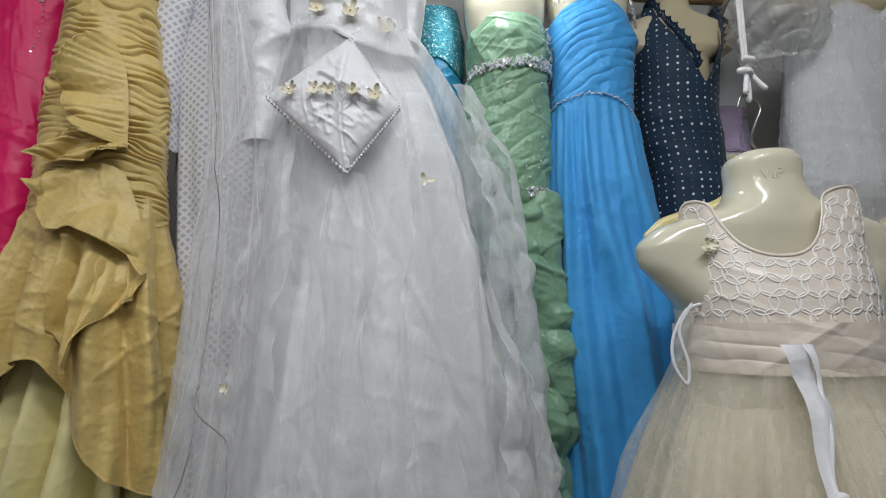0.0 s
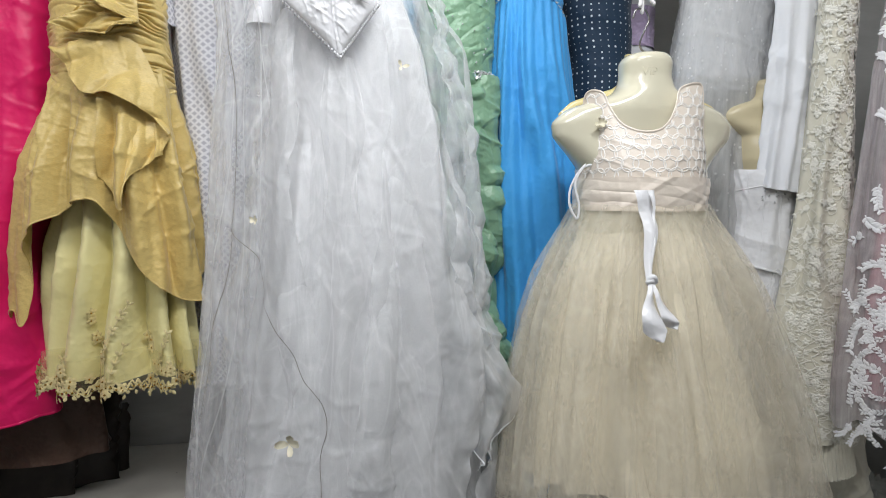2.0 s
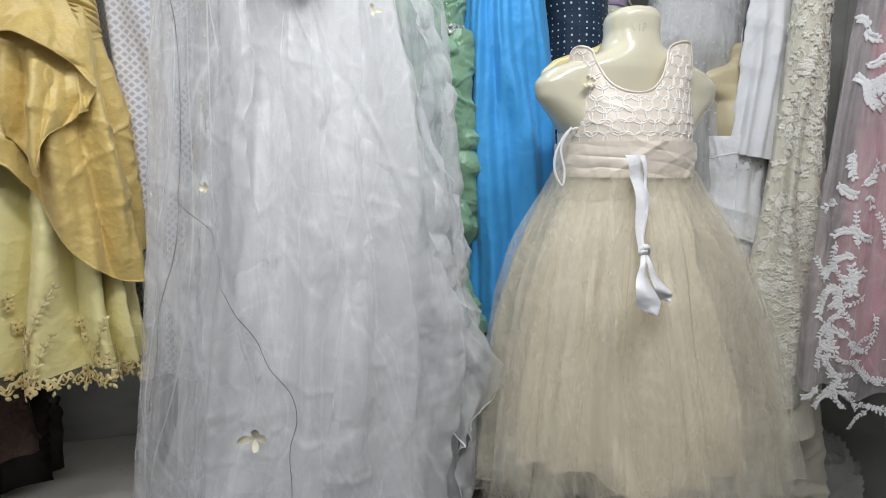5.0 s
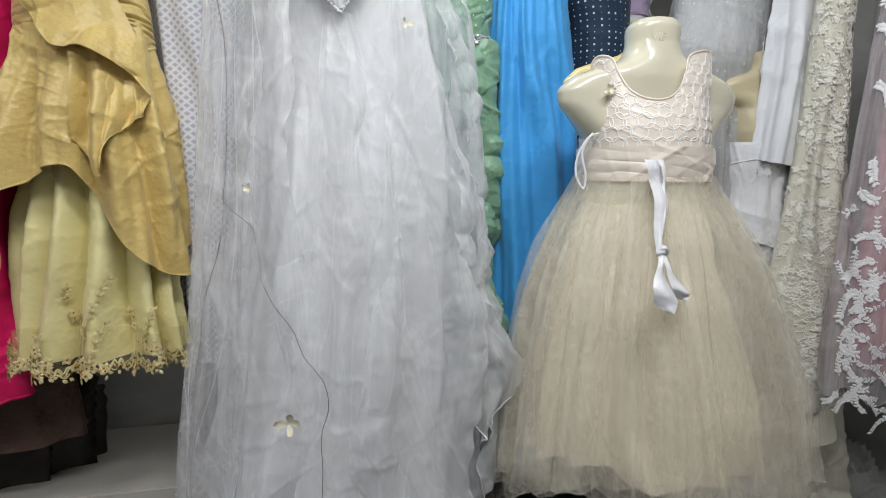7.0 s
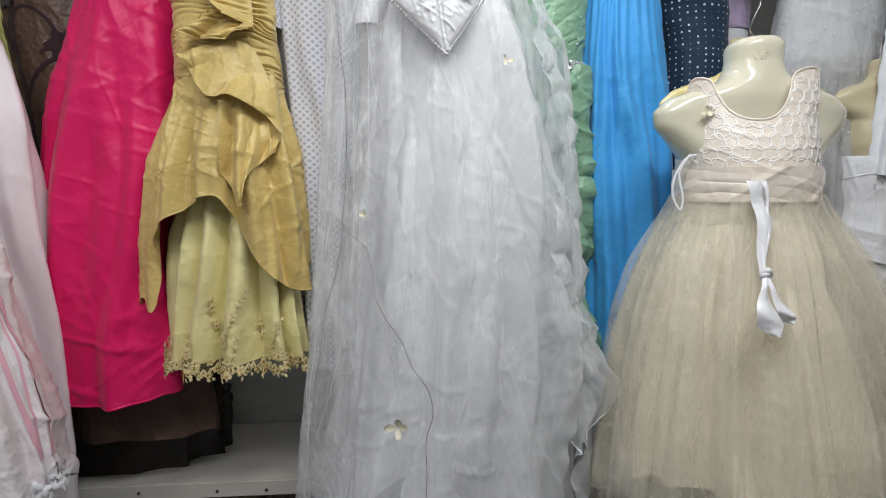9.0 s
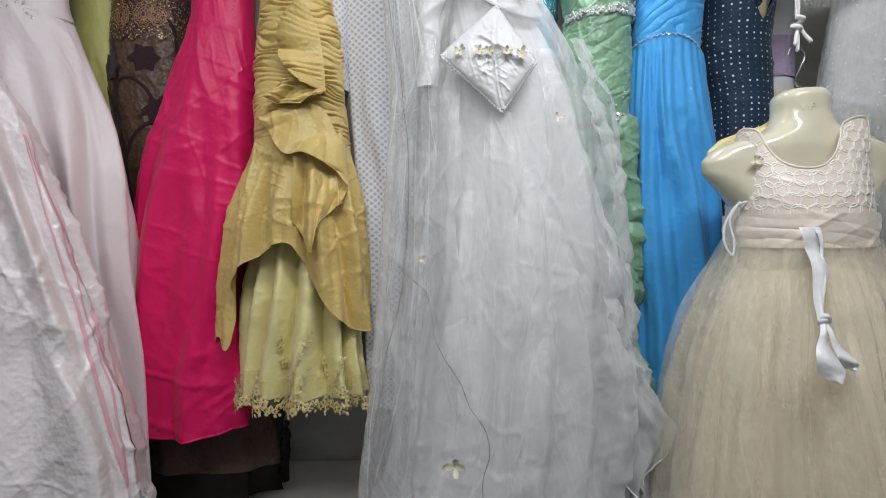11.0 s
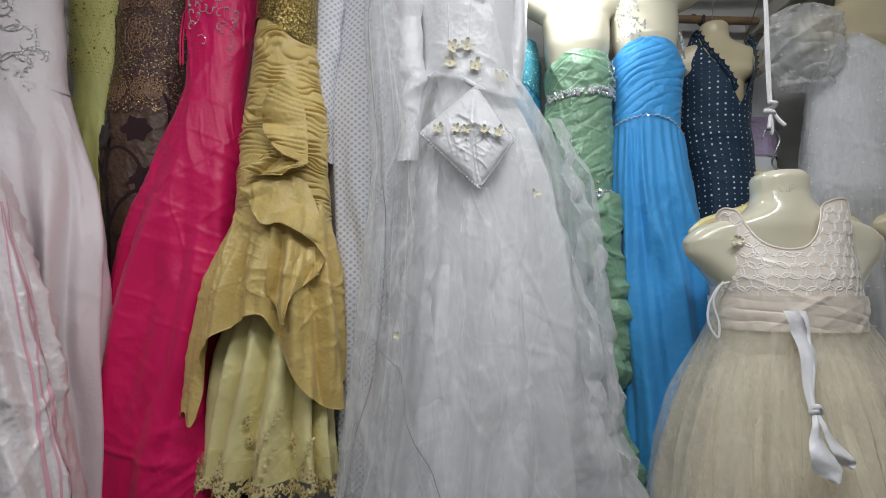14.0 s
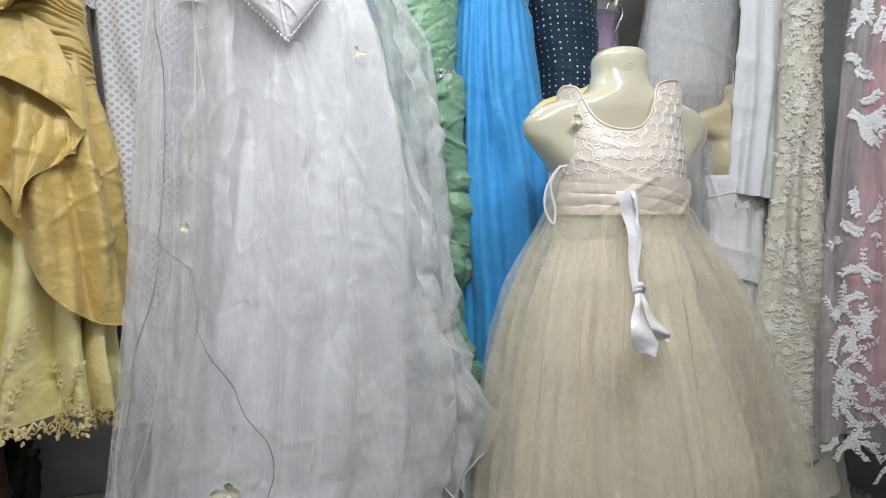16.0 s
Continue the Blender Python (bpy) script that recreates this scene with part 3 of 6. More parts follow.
for x, y in ((0.15, -0.25), (-0.9, -0.75)):
    fix = thing("ceiling_light", "white fluorescent batten with a lit tube on the ceiling", "ceiling light", group="ceiling tubes")
    part("housing", box((1.24, 0.07, 0.03), (x, y, TALL - 0.015), 0.004), CEILING, fix, smooth=False)
    v, f = tube([(x - 0.59, y, TALL - 0.045), (x, y, TALL - 0.045), (x + 0.59, y, TALL - 0.045)], 0.013, 12, 20)
    piece("tube", raw_mesh("tube", v, f, GLOW), fix, "glowing white tube")

bulb = thing("light_bulb", "bare white bulb hanging on a cable above a mannequin", "light bulb")
bx, by, bz = 0.112, 1.005, 2.262
v, f = tube([(bx, by, bz - 0.050), (bx, by, bz - 0.042), (bx, by, bz - 0.02), (bx, by, bz + 0.01), (bx, by, bz + 0.04), (bx, by, bz + 0.062)], (0.012, 0.032, 0.050, 0.050, 0.036, 0.016), 20, 30)
piece("bulb", raw_mesh("bulb", v, f, BULB_GLOW), bulb, "glowing white bulb")
v, f = tube([(bx, by, bz + 0.06), (bx, by, bz + 0.085), (bx, by, bz + 0.115)], (0.018, 0.02, 0.014), 14, 12)
piece("socket", raw_mesh("socket", v, f, PLASTIC), bulb)
v, f = tube([(bx, by, bz + 0.11), (bx + 0.005, by, bz + 0.3), (bx, by, TALL)], 0.003, 6, 16, False)
piece("cable", raw_mesh("cable", v, f, DARK_STEEL), bulb)

v, f = tube([(0.30, 1.42, 2.40), (0.6, 1.42, 2.385), (0.90, 1.42, 2.372)], 0.014, 10, 12)
rod = thing("wooden_rod", "brown wooden rod fixed below the ceiling by the wall", "rod", kind="structure")
piece("rod", raw_mesh("rod", v, f, WOOD), rod)
for x in (0.34, 0.66):
    v, f = tube([(x, 1.50, 2.43), (x, 1.46, 2.42), (x, 1.425, 2.37), (x, 1.40, 2.36), (x, 1.39, 2.385)], 0.006, 7, 20)
    piece("bracket", raw_mesh("bracket", v, f, DARK_STEEL), rod, "dark steel bracket")


def hook_wire(x, y, z, parent=None, label="thin steel wire hook over the rail"):
    """A wire from the top of a hung thing up and over the rail."""
    pts = [(x, y, z - 0.02), (x, y, z + 0.02), (x, (y + 1.16) / 2, (z + 2.5) / 2), (x, 1.142, 2.5), (x, 1.15, 2.54), (x, 1.165, 2.541), (x, 1.178, 2.525), (x, 1.18, 2.5)]
    me = raw_mesh("wire_hook", *tube(pts, 0.0018, 6, 40), STEEL)
    return piece("wire_hook", me, parent) if parent else solo_mesh("wire_hook", me, label, "hook", "wire hooks")


def torso(name, cx, cy, top, wide, label, material=PLASTIC, letters=False, bottom=-0.62, slim=1.0):
    """A hanging half mannequin: neck, sloping shoulders with cut arms, bust and waist."""
    k = wide / 0.22
    rows = [(0, .050, .050), (-.008, .058, .056), (-.045, .056, .055), (-.07, .064, .06), (-.088, .09, .064), (-.104, .145, .066), (-.12, .19, .068),
            (-.148, .22, .066), (-.18, .216, .066), (-.212, .185, .08), (-.25, .15, .10), (-.30, .148, .118), (-.36, .145, .125), (-.42, .132, .105), (-.5, .118, .088), (bottom, .15, .1)]
    rows = [(z, w * (slim if z < -0.22 else 1), h * (slim if z < -0.22 else 1)) for z, w, h in rows]
    d = Drape([(top + z * k, cx - w * k, cx + w * k, h * k) for z, w, h in rows], cy, square=2.25, deep=1.0)
    pts, u, v = d.grid(96, 160)
    mid = pts[0].mean(0)
    cap = [mid + (pts[0] - mid) * s + np.array((0, 0, dz)) for s, dz in ((0, 0.006), (0.6, 0.006), (0.9, 0.004))]
    pts = np.concatenate((np.stack(cap), pts))
    me = grid_mesh(name, pts, None, None, material)
    if letters:
        cu = bpy.data.curves.new("letters", "FONT")
        cu.body, cu.size, cu.extrude, cu.bevel_depth, cu.align_x = "VIP", 0.024, 0.0012, 0.0004, "CENTER"
        tmp = new("letters", cu)
        dg = bpy.context.evaluated_depsgraph_get()
        flat = bpy.data.meshes.new_from_object(tmp.evaluated_get(dg))
        bpy.data.objects.remove(tmp), bpy.data.curves.remove(cu)
        bm = bmesh.new()
        bm.from_mesh(flat)
        for vert in bm.verts:
            x, y, z = vert.co
            th = np.array([x * 17.5 - 0.30])
            p = d.at(th, np.array([top - 0.048 + y]), z - 0.0006)[0]
            vert.co = p
        bm.to_mesh(flat)
        bm.clear()
        bm.from_mesh(me), bm.from_mesh(flat)
        rim = Drape([(top + z * k + 0.026, cx - w * k + 0.030, cx + w * k + 0.010, 0.016) for z, w, h in rows[1:11]], cy + 0.04, square=2.6, deep=1.0)
        back_panel = grid_mesh("rim", rim.grid(80, 80)[0], None, None, None)
        old = len(bm.faces)
        bm.from_mesh(back_panel)
        bm.faces.ensure_lookup_table()
        for face in bm.faces[old:]:
            face.material_index = 1
        bm.to_mesh(me)
        bm.free()
        me.materials.append(YELLOWED)
        me.polygons.foreach_set("use_smooth", np.ones(len(me.polygons), bool))
    solo_mesh(name, me, label, "mannequin", "hanging mannequins")
    return d


def by_angle(*pairs):
    a, z = [math.radians(p[0]) for p in pairs], [p[1] for p in pairs]
    return lambda th: np.interp(th, a, z)


def soft_edge(*pairs):
    p = smooth_path(pairs, 160)
    return lambda th: np.interp(th, np.radians(p[:, 0]), p[:, 1])


def hem_cord(drape, parent, bot, material, width=0.003, a=(-180, 180), name="hem", n=260, label="", out=0.0015):
    th = np.radians(np.linspace(a[0], a[1], n))
    z = bot(th) if callable(bot) else np.full(n, bot)
    return trim(name, [cord_on(drape, th * drape.reach, z, width, out)], parent, material, label)


def blossom(centre, normal_to, size, parent, name="flower", material=PETAL, petals=5, seed=0, label=""):
    """A little cloth flower of cupped petals with a bead at its middle."""
    rng = np.random.default_rng(seed)
    n = np.array(normal_to, float)
    n /= np.linalg.norm(n)
    side = np.cross((0, 0, 1), n)
    side /= np.linalg.norm(side)
    up = np.cross(n, side)
    chunks = []
    for i in range(petals):
        t = 2 * math.pi * i / petals + rng.uniform(-0.25, 0.25)
        a, b = math.cos(t) * side + math.sin(t) * up, -math.sin(t) * side + math.cos(t) * up
        ln, w = size * rng.uniform(0.8, 1.15), size * rng.uniform(0.55, 0.75)
        v = []
        for kk, ww in ((0.05, 0.1), (0.35, 0.42), (0.7, 0.5), (0.92, 0.34), (1.0, 0.08)):
            for e in (-1, -0.4, 0.4, 1):
                v.append(np.array(centre) + a * kk * ln + b * e * ww * w + n * (0.003 + size * (0.5 * kk * kk + 0.16 * e * e * kk) * rng.uniform(0.7, 1.2)))
        f = [(r * 4 + c, r * 4 + 4 + c, r * 4 + 5 + c, r * 4 + 1 + c) for r in range(4) for c in range(3)]
        chunks.append((np.array(v), np.array(f)))
    return trim(name, chunks, parent, material, label)


def flounce(name, base, way, width, parent, material, waves=5, depth=0.03, seed=0, nu=120, nw=24, label="", lift=0.008, nrm=(0, -1, 0), curl=0.0):
    """A frill sewn on along the line base, whose free edge waves out from the cloth."""
    p = smooth_path(base, nu)
    u = np.linspace(0, 1, nu)[:, None]
    w = np.linspace(0, 1, nw)[None, :]
    wid = np.interp(u[:, 0], np.linspace(0, 1, np.size(width)), np.atleast_1d(width))[:, None]
    ph = waves * 2 * math.pi * u + 1.5 * vnoise(u * 4, u * 0 + seed, seed) + seed
    bulge = lift * np.sin(np.minimum(1, w * 3) * math.pi / 2) + depth * w ** 1.2 * (0.55 + 0.6 * np.sin(ph)) + 0.004 * creased(u * 9 + 0 * w, w * 3 + 0 * u, seed + 2) - curl * w ** 3
    way, nrm = np.array(way, float), np.array(nrm, float)
    drift = 0.35 * depth * w * np.cos(ph)
    along = np.gradient(p, axis=0)
    along /= np.linalg.norm(along, axis=1, keepdims=True) + 1e-9
    pts = p[:, None] + (w * wid)[..., None] * way + bulge[..., None] * nrm + drift[..., None] * along[:, None]
    ob = piece(name, grid_mesh(name, pts, u + 0 * w, wid * w + 0 * u, material), parent, label)
    return ob, pts


def swirl(s0, z0, size, turn, spin=1, n=22):
    """A curling tendril in cloth coordinates."""
    t = np.linspace(0, 1, n)
    a = turn + spin * (0.3 + 4.2 * t ** 1.5)
    r = size * (1 - 0.8 * t) * 0.16
    return s0 + np.cumsum(np.cos(a) * r), z0 + np.cumsum(np.sin(a) * r)


def spray(drape, s0, z0, turn, length, leaf, rng, cords, leaves, bend=0.6, width=0.0022, pairs=6):
    """A twig with leaf pairs."""
    t = np.linspace(0, 1, 18)
    a = turn + bend * t
    s, z = s0 + np.cumsum(np.cos(a)) * length / 18, z0 + np.cumsum(np.sin(a)) * length / 18
    cords.append(cord_on(drape, s, z, width))
    for k in np.linspace(2, 17, pairs).astype(int):
        for e in (-1, 1):
            leaves.append(leaf_on(drape, s[k], z[k], a[k] + e * rng.uniform(0.5, 1.0), leaf * rng.uniform(0.7, 1.15), leaf * 0.5))


# ---- white wedding gown ----
wed = thing("wedding_gown", "white satin wedding gown with a full organza skirt", "wedding dress")
wb = Drape([(2.38, -.27, -.07, .05), (2.30, -.30, -.035, .08), (2.13, -.290, -.047, .10), (2.04, -.276, -.056, .096), (1.94, -.270, -.050, .092), (1.86, -.285, -.02, .095)],
           0.905, 3, folds=((9, 0.004, 1.98, 2.2, 1.5),), crease=(0.006, 7))
v_hem = soft_edge((-180, 1.955), (-90, 1.955), (-60, 1.95), (-20, 1.935), (10, 1.905), (40, 1.89), (70, 1.90), (90, 1.91), (180, 1.955))
sheet("bodice", wb, wed, SATIN_WHITE, 220, 170, "white satin bodice with seams and a pointed hem", bot=v_hem)
hem_cord(wb, wed, v_hem, SATIN_WHITE, 0.010, name="hem_piping", out=0.001)
for s in (-0.055, 0.0, 0.055):
    z = np.linspace(2.3, 1.95, 60)
    trim("seam", [cord_on(wb, s + 0.012 * np.sin((z - 1.95) * 4), z, 0.003, 0.0008)], wed, SATIN_WHITE)
hook_wire(-0.17, 0.905, 2.38, wed)
sl = Drape([(2.37, -.335, -.27, .04), (2.15, -.345, -.280, .037), (1.95, -.332, -.275, .033), (1.84, -.330, -.283, .03), (1.755, -.328, -.292, .026)], 0.875, 5, crease=(0.008, 8))
slv = sheet("sleeve", sl, wed, SATIN_WHITE, 90, 160, "long white satin sleeve")
cf = Drape([(1.768, -.331, -.289, .030), (1.75, -.336, -.286, .034), (1.735, -.338, -.284, .036)], 0.875, 6, crease=(0.004, 12))
piece("cuff", grid_mesh("cuff", *cf.grid(64, 16), SATIN_WHITE), slv)
sr = Drape([(2.37, -.07, -.01, .04), (2.2, -.065, -.012, .04), (2.05, -.062, -.020, .038), (1.93, -.075, -.035, .034)], 0.905, 8, crease=(0.008, 8))
sheet("sleeve", sr, wed, SATIN_WHITE, 80, 120, "long white satin sleeve")
lin = Drape([(1.96, -.262, -.060, .085), (1.84, -.275, .0, .095), (1.7, -.30, .05, .105), (1.4, -.325, .085, .12), (1.0, -.37, .12, .13), (.6, -.42, .115, .14), (.33, -.45, .12, .15)],
            0.915, 11, folds=((7, 0.034, 1.9, 1.2, 1.3), (17, 0.010, 1.8, 1.2, 1.2)), crease=(0.003, 5), lift=-0.018)
sheet("skirt_lining", lin, wed, LINING_WHITE, 260, 200, "opaque white lining skirt")
outer_rows = [(1.95, -.265, -.055, .09), (1.84, -.292, .018, .105), (1.77, -.303, .048, .115), (1.7, -.312, .066, .12), (1.56, -.322, .090, .13), (1.42, -.335, .108, .14),
              (1.28, -.35, .124, .145), (1.15, -.365, .138, .15), (1.0, -.385, .155, .155), (.93, -.40, .165, .16), (.8, -.42, .150, .165), (.6, -.45, .150, .17), (.34, -.47, .175, .18)]
o2 = Drape(outer_rows, 0.915, 23, folds=((6, 0.036, 1.88, 1.3, 1.4), (19, 0.007, 1.8, 1.2, 1.3)), crease=(0.0035, 13), puff=(0.028, 7, 1.7), lift=0.004)
sheet("organza_layer", o2, wed, ORGANZA, 380, 380, "sheer crumpled white organza layer", a=(-115, 115), bot=lambda th: 0.36 + 0.05 * np.sin(3 * th))


def organza_panel(k, a0, a1, zt, zb, sway, lean, lift, puff, crease, rows, folds, flare=0.0):
    """A loose panel that falls over the skirt, with a fine rolled edge on both sides."""
    pd = Drape(rows, 0.915, 301 + 7 * k, folds=folds, crease=crease, puff=puff, lift=lift)
    z = np.linspace(zt, zb, 240)
    drop = zt - z
    grow = np.minimum(1, 0.35 + drop * 1.1)
    mid = (a0 + a1) / 2 + np.degrees(lean) * drop
    tame = np.minimum(1, drop * 3)
    left_a = np.radians(mid - (a1 - a0) / 2 * grow + sway * tame * (vnoise(z * 5, z * 0 + k, 900 + k) + 0.22 * vnoise(z * 11, z * 0, 920 + k)))
    right_a = np.radians(mid + (a1 - a0) / 2 * grow + sway * tame * (vnoise(z * 4.3, z * 0 + k, 950 + k) + 0.22 * vnoise(z * 12, z * 0, 970 + k)))
    w = np.linspace(0, 1, 110)[None, :]
    th = left_a[:, None] * (1 - w) + right_a[:, None] * w
    zz = np.broadcast_to(z[:, None], th.shape)
    near = np.minimum(w, 1 - w)
    rise = 0.010 * np.minimum(1, near * 6) - 0.014 * (1 - step(0, 0.12, drop))[:, None]
    rise = rise + flare * np.maximum(0, 1 - near * 7) ** 2 * (0.3 + 1.1 * vnoise(z * 13, z * 0, 40 + k) + 0.6 * vnoise(z * 29, z * 0, 60 + k))[:, None] * tame[:, None]
    pts = pd.at(th, zz, rise)
    panel = piece("organza_panel", grid_mesh("organza_panel", pts, th * pd.reach, zz, ORGANZA), wed, "loose sheer organza panel")
    for i in (0, -1):
        trim("rolled_edge", [strip(pts[:, i], pd.normal(th[:, i], z), 0.0026, 0.4)], panel, ORGANZA)


SOFT = ((7, 0.034, 1.9, 1.1, 1.4), (21, 0.008, 1.9, 1.2, 1.2))
for k, (a0, a1, zt, zb, sway, lean) in enumerate(((-66, -22, 1.76, 0.36, 7, -0.06), (-30, 14, 1.66, 0.38, 8, 0.05), (8, 50, 1.80, 0.40, 7, 0.08), (-2, 26, 1.30, 0.37, 6, -0.06))):
    organza_panel(k, a0, a1, zt, zb, sway, lean, 0.016 + 0.004 * k, (0.024, 8, 1.9), (0.0045, 13), outer_rows, SOFT, 0.012)
# the side of the skirt, caught up in crumpled billows
side_rows = [(z, l, r + 0.012, d) for z, l, r, d in outer_rows]
for k, (a0, a1, zt, zb, sway) in enumerate(((48, 96, 1.84, 0.80, 8), (62, 118, 1.80, 0.62, 7))):
    organza_panel(9 + k, a0, a1, zt, zb, sway, 0.0, 0.012 + 0.01 * k, (0.050, 9, 6), (0.007, 15), side_rows, ((5, 0.016, 1.85, 1.4, 1.2),), 0.016)
tip = Drape([(1.2, .06, .135, .03), (1.05, .075, .17, .04), (.97, .09, .22, .05), (.925, .10, .255, .055), (.88, .10, .25, .05), (.81, .10, .20, .045), (.73, .10, .165, .03)],
            0.86, 29, folds=((7, 0.016, 1.15, 0.9, 1.2),), crease=(0.01, 9))
tip_bot = by_angle((-180, .80), (-60, .86), (-20, .80), (20, .77), (45, .73), (65, .84), (90, .88), (180, .86))
sheet("flounce", tip, wed, ORGANZA, 160, 90, "stray sheer organza corner with a rolled edge", bot=tip_bot)
hem_cord(tip, wed, tip_bot, ORGANZA_EDGE, 0.004, (-100, 120), "rolled_edge", 160)
for k, (x, z) in enumerate(((-.205, 2.0), (-.172, 2.0), (-.215, 1.965), (-.155, 1.955), (-.098, 1.93), (-.135, 2.13))):
    th = math.asin((x + 0.165) / 0.115) if abs(x + 0.165) < 0.11 else 0
    p = wb.at(np.array([th]), np.array([z]), 0.004)[0]
    blossom(p, (0.1, -1, 0.1), 0.017, wed, seed=k, label="champagne cloth flower with a gold centre")
    piece("bead", raw_mesh("bead", *beads_at([p + np.array((0, -0.006, 0))], [0.0022]), GOLD_BEAD), wed)
fl = o2.at(np.array([math.asin((-.285 + .14) / .33)]), np.array([.872]), 0.030)[0]
blossom(fl, (-0.1, -1, 0.1), 0.024, wed, petals=4, seed=4, label="cream cloth flower pinned on the skirt")
blossom(o2.at(np.array([-0.95]), np.array([1.33]), 0.030)[0], (-0.3, -1, 0.1), 0.010, wed, petals=5, seed=14, label="small champagne flower on the skirt")
blossom(o2.at(np.array([0.45]), np.array([1.64]), 0.030)[0], (0.3, -1, 0.1), 0.012, wed, petals=3, seed=15, label="small champagne flower on the skirt")
tz = np.array([1.56, 1.46, 1.35, 1.25, 1.16, 1.08, 1.02, 0.99, 0.95, 0.90, 0.84, 0.76, 0.66, 0.58])
tx = np.array([-.365, -.36, -.33, -.30, -.27, -.235, -.215, -.20, -.185, -.18, -.195, -.195, -.205, -.24])
pz = smooth_path(np.stack((tx, tz), 1), 200)
xl_t, xr_t = np.interp(pz[:, 1], o2.zs, o2.cols[0]), np.interp(pz[:, 1], o2.zs, o2.cols[1])
tth = np.arcsin(np.clip((pz[:, 0] - (xl_t + xr_t) / 2) / ((xr_t - xl_t) / 2), -0.98, 0.98))
trim("loose_thread", [strip(o2.at(tth, pz[:, 1], 0.045), o2.normal(tth, pz[:, 1]), 0.0013)], wed, WIRE, "loose dark thread over the skirt")

veil = thing("bridal_veil", "sheer white net veil hanging in long folds beside the gown", "veil")
for seed, lift in ((31, 0.0), (37, 0.012)):
    vd = Drape([(2.35, -.385, -.33, .02), (2.1, -.415, -.33, .03), (1.72, -.385, -.285, .05), (1.28, -.425, -.29, .06), (1.0, -.455, -.30, .07), (.8, -.485, -.32, .08), (.33, -.53, -.36, .09)],
               0.885, seed, folds=((9, 0.013, 2.2, 1.3, 1.4), (21, 0.004, 2.0, 1.2, 1.2)), crease=(0.003, 6), lift=lift)
    sheet("net_layer", vd, veil, NET_WHITE, 200, 240, a=(-125, 100))
for k, s0 in enumerate((-0.085, -0.06, -0.035, -0.01, 0.02, 0.045)):
    z = np.linspace(2.2 - 0.12 * (k % 3), 0.36, 160)
    trim("folded_edge", [cord_on(vd, s0 + 0.02 * np.sin(z * 3 + k) + 0.008 * np.sin(z * 7 + 2 * k), z, 0.0026, 0.001)], veil, ORGANZA)
hook_wire(-0.357, 0.9, 2.35, veil)
wz = np.linspace(2.2, 0.9, 120)
trim("loose_thread", [cord_on(vd, -0.03 + 0.022 * np.sin(wz * 5.5), wz, 0.0014, 0.005)], veil, WIRE)

# ---- ring pillow pinned on the gown ----
pil = thing("ring_pillow", "white satin ring pillow with cord edge, pinned to a gown", "pillow")
corner = [np.array(c, float) for c in ((-.151, .832, 1.905), (-.066, .805, 1.768), (-.145, .782, 1.655), (-.277, .802, 1.786))]
g = np.linspace(-1, 1, 80)
uu, vv = np.meshgrid(g, g)
flat = ((1 - uu) * (1 - vv))[..., None] / 4 * corner[0] + ((1 + uu) * (1 - vv))[..., None] / 4 * corner[1] + ((1 + uu) * (1 + vv))[..., None] / 4 * corner[2] + ((1 - uu) * (1 + vv))[..., None] / 4 * corner[3]
puffed = 0.030 * ((1 - uu ** 2) * (1 - vv ** 2)) ** 0.42 * (1 - 0.45 * np.exp(-((uu - vv) / 0.10) ** 2)) + 0.011 * creased(uu * 2.6, vv * 2.6, 41) * (1 - uu ** 2) * (1 - vv ** 2)
front = flat - puffed[..., None] * np.array((0, 1, 0))
back = flat + 0.25 * puffed[..., None] * np.array((0, 1, 0))
pillow = piece("cushion", grid_mesh("cushion", np.concatenate((front, back[::-1])), None, None, SATIN_WHITE), pil)
edge = np.concatenate([corner[i] + (corner[(i + 1) % 4] - corner[i]) * np.linspace(0, 1, 60, endpoint=False)[:, None] for i in range(4)])
tw = np.arange(240) * 1.2
rope_chunks = []
for ph in (0, math.pi):
    q = edge + 0.0022 * np.stack((np.cos(tw + ph), np.sin(tw + ph) - 0.4, np.sin(tw + ph)), 1)
    rope_chunks.append(tube(q, 0.0024, 6, 480))
trim("cord_edge", rope_chunks, pil, WHITE_CORD, "twisted white cord edge")
row = front[np.arange(80), 79 - np.arange(80)]
a3, b3 = row + np.array((0, -.003, .014)), row + np.array((0, -.003, -.010))
n3 = np.linspace(0, 26, 80)
a3[:, 2] += 0.003 * np.abs(np.sin(n3))
trim("lace_band", [band_between(a3[4:-4], b3[4:-4])], pil, NET_WHITE, "narrow white lace band")
mid_line = front[np.arange(80), np.arange(80)]
trim("ribbon", [strip(mid_line[42:78] + np.array((0.004, -.004, 0)), np.tile((0, -1.0, 0), (36, 1)), 0.008, 0.1)], pil, SATIN_WHITE)
for k, (i, size) in enumerate(((16, .014), (30, .012), (44, .012), (52, .012), (66, .013))):
    blossom(row[i] + np.array((0, -.004, .004)), (0, -1, 0.1), size, pil, seed=60 + k, petals=5)
    piece("bead", raw_mesh("bead", *beads_at([row[i] + np.array((0, -.012, .004)), row[i] + np.array((.006, -.011, -.002))], [.002, .0018]), GOLD_BEAD), pil)

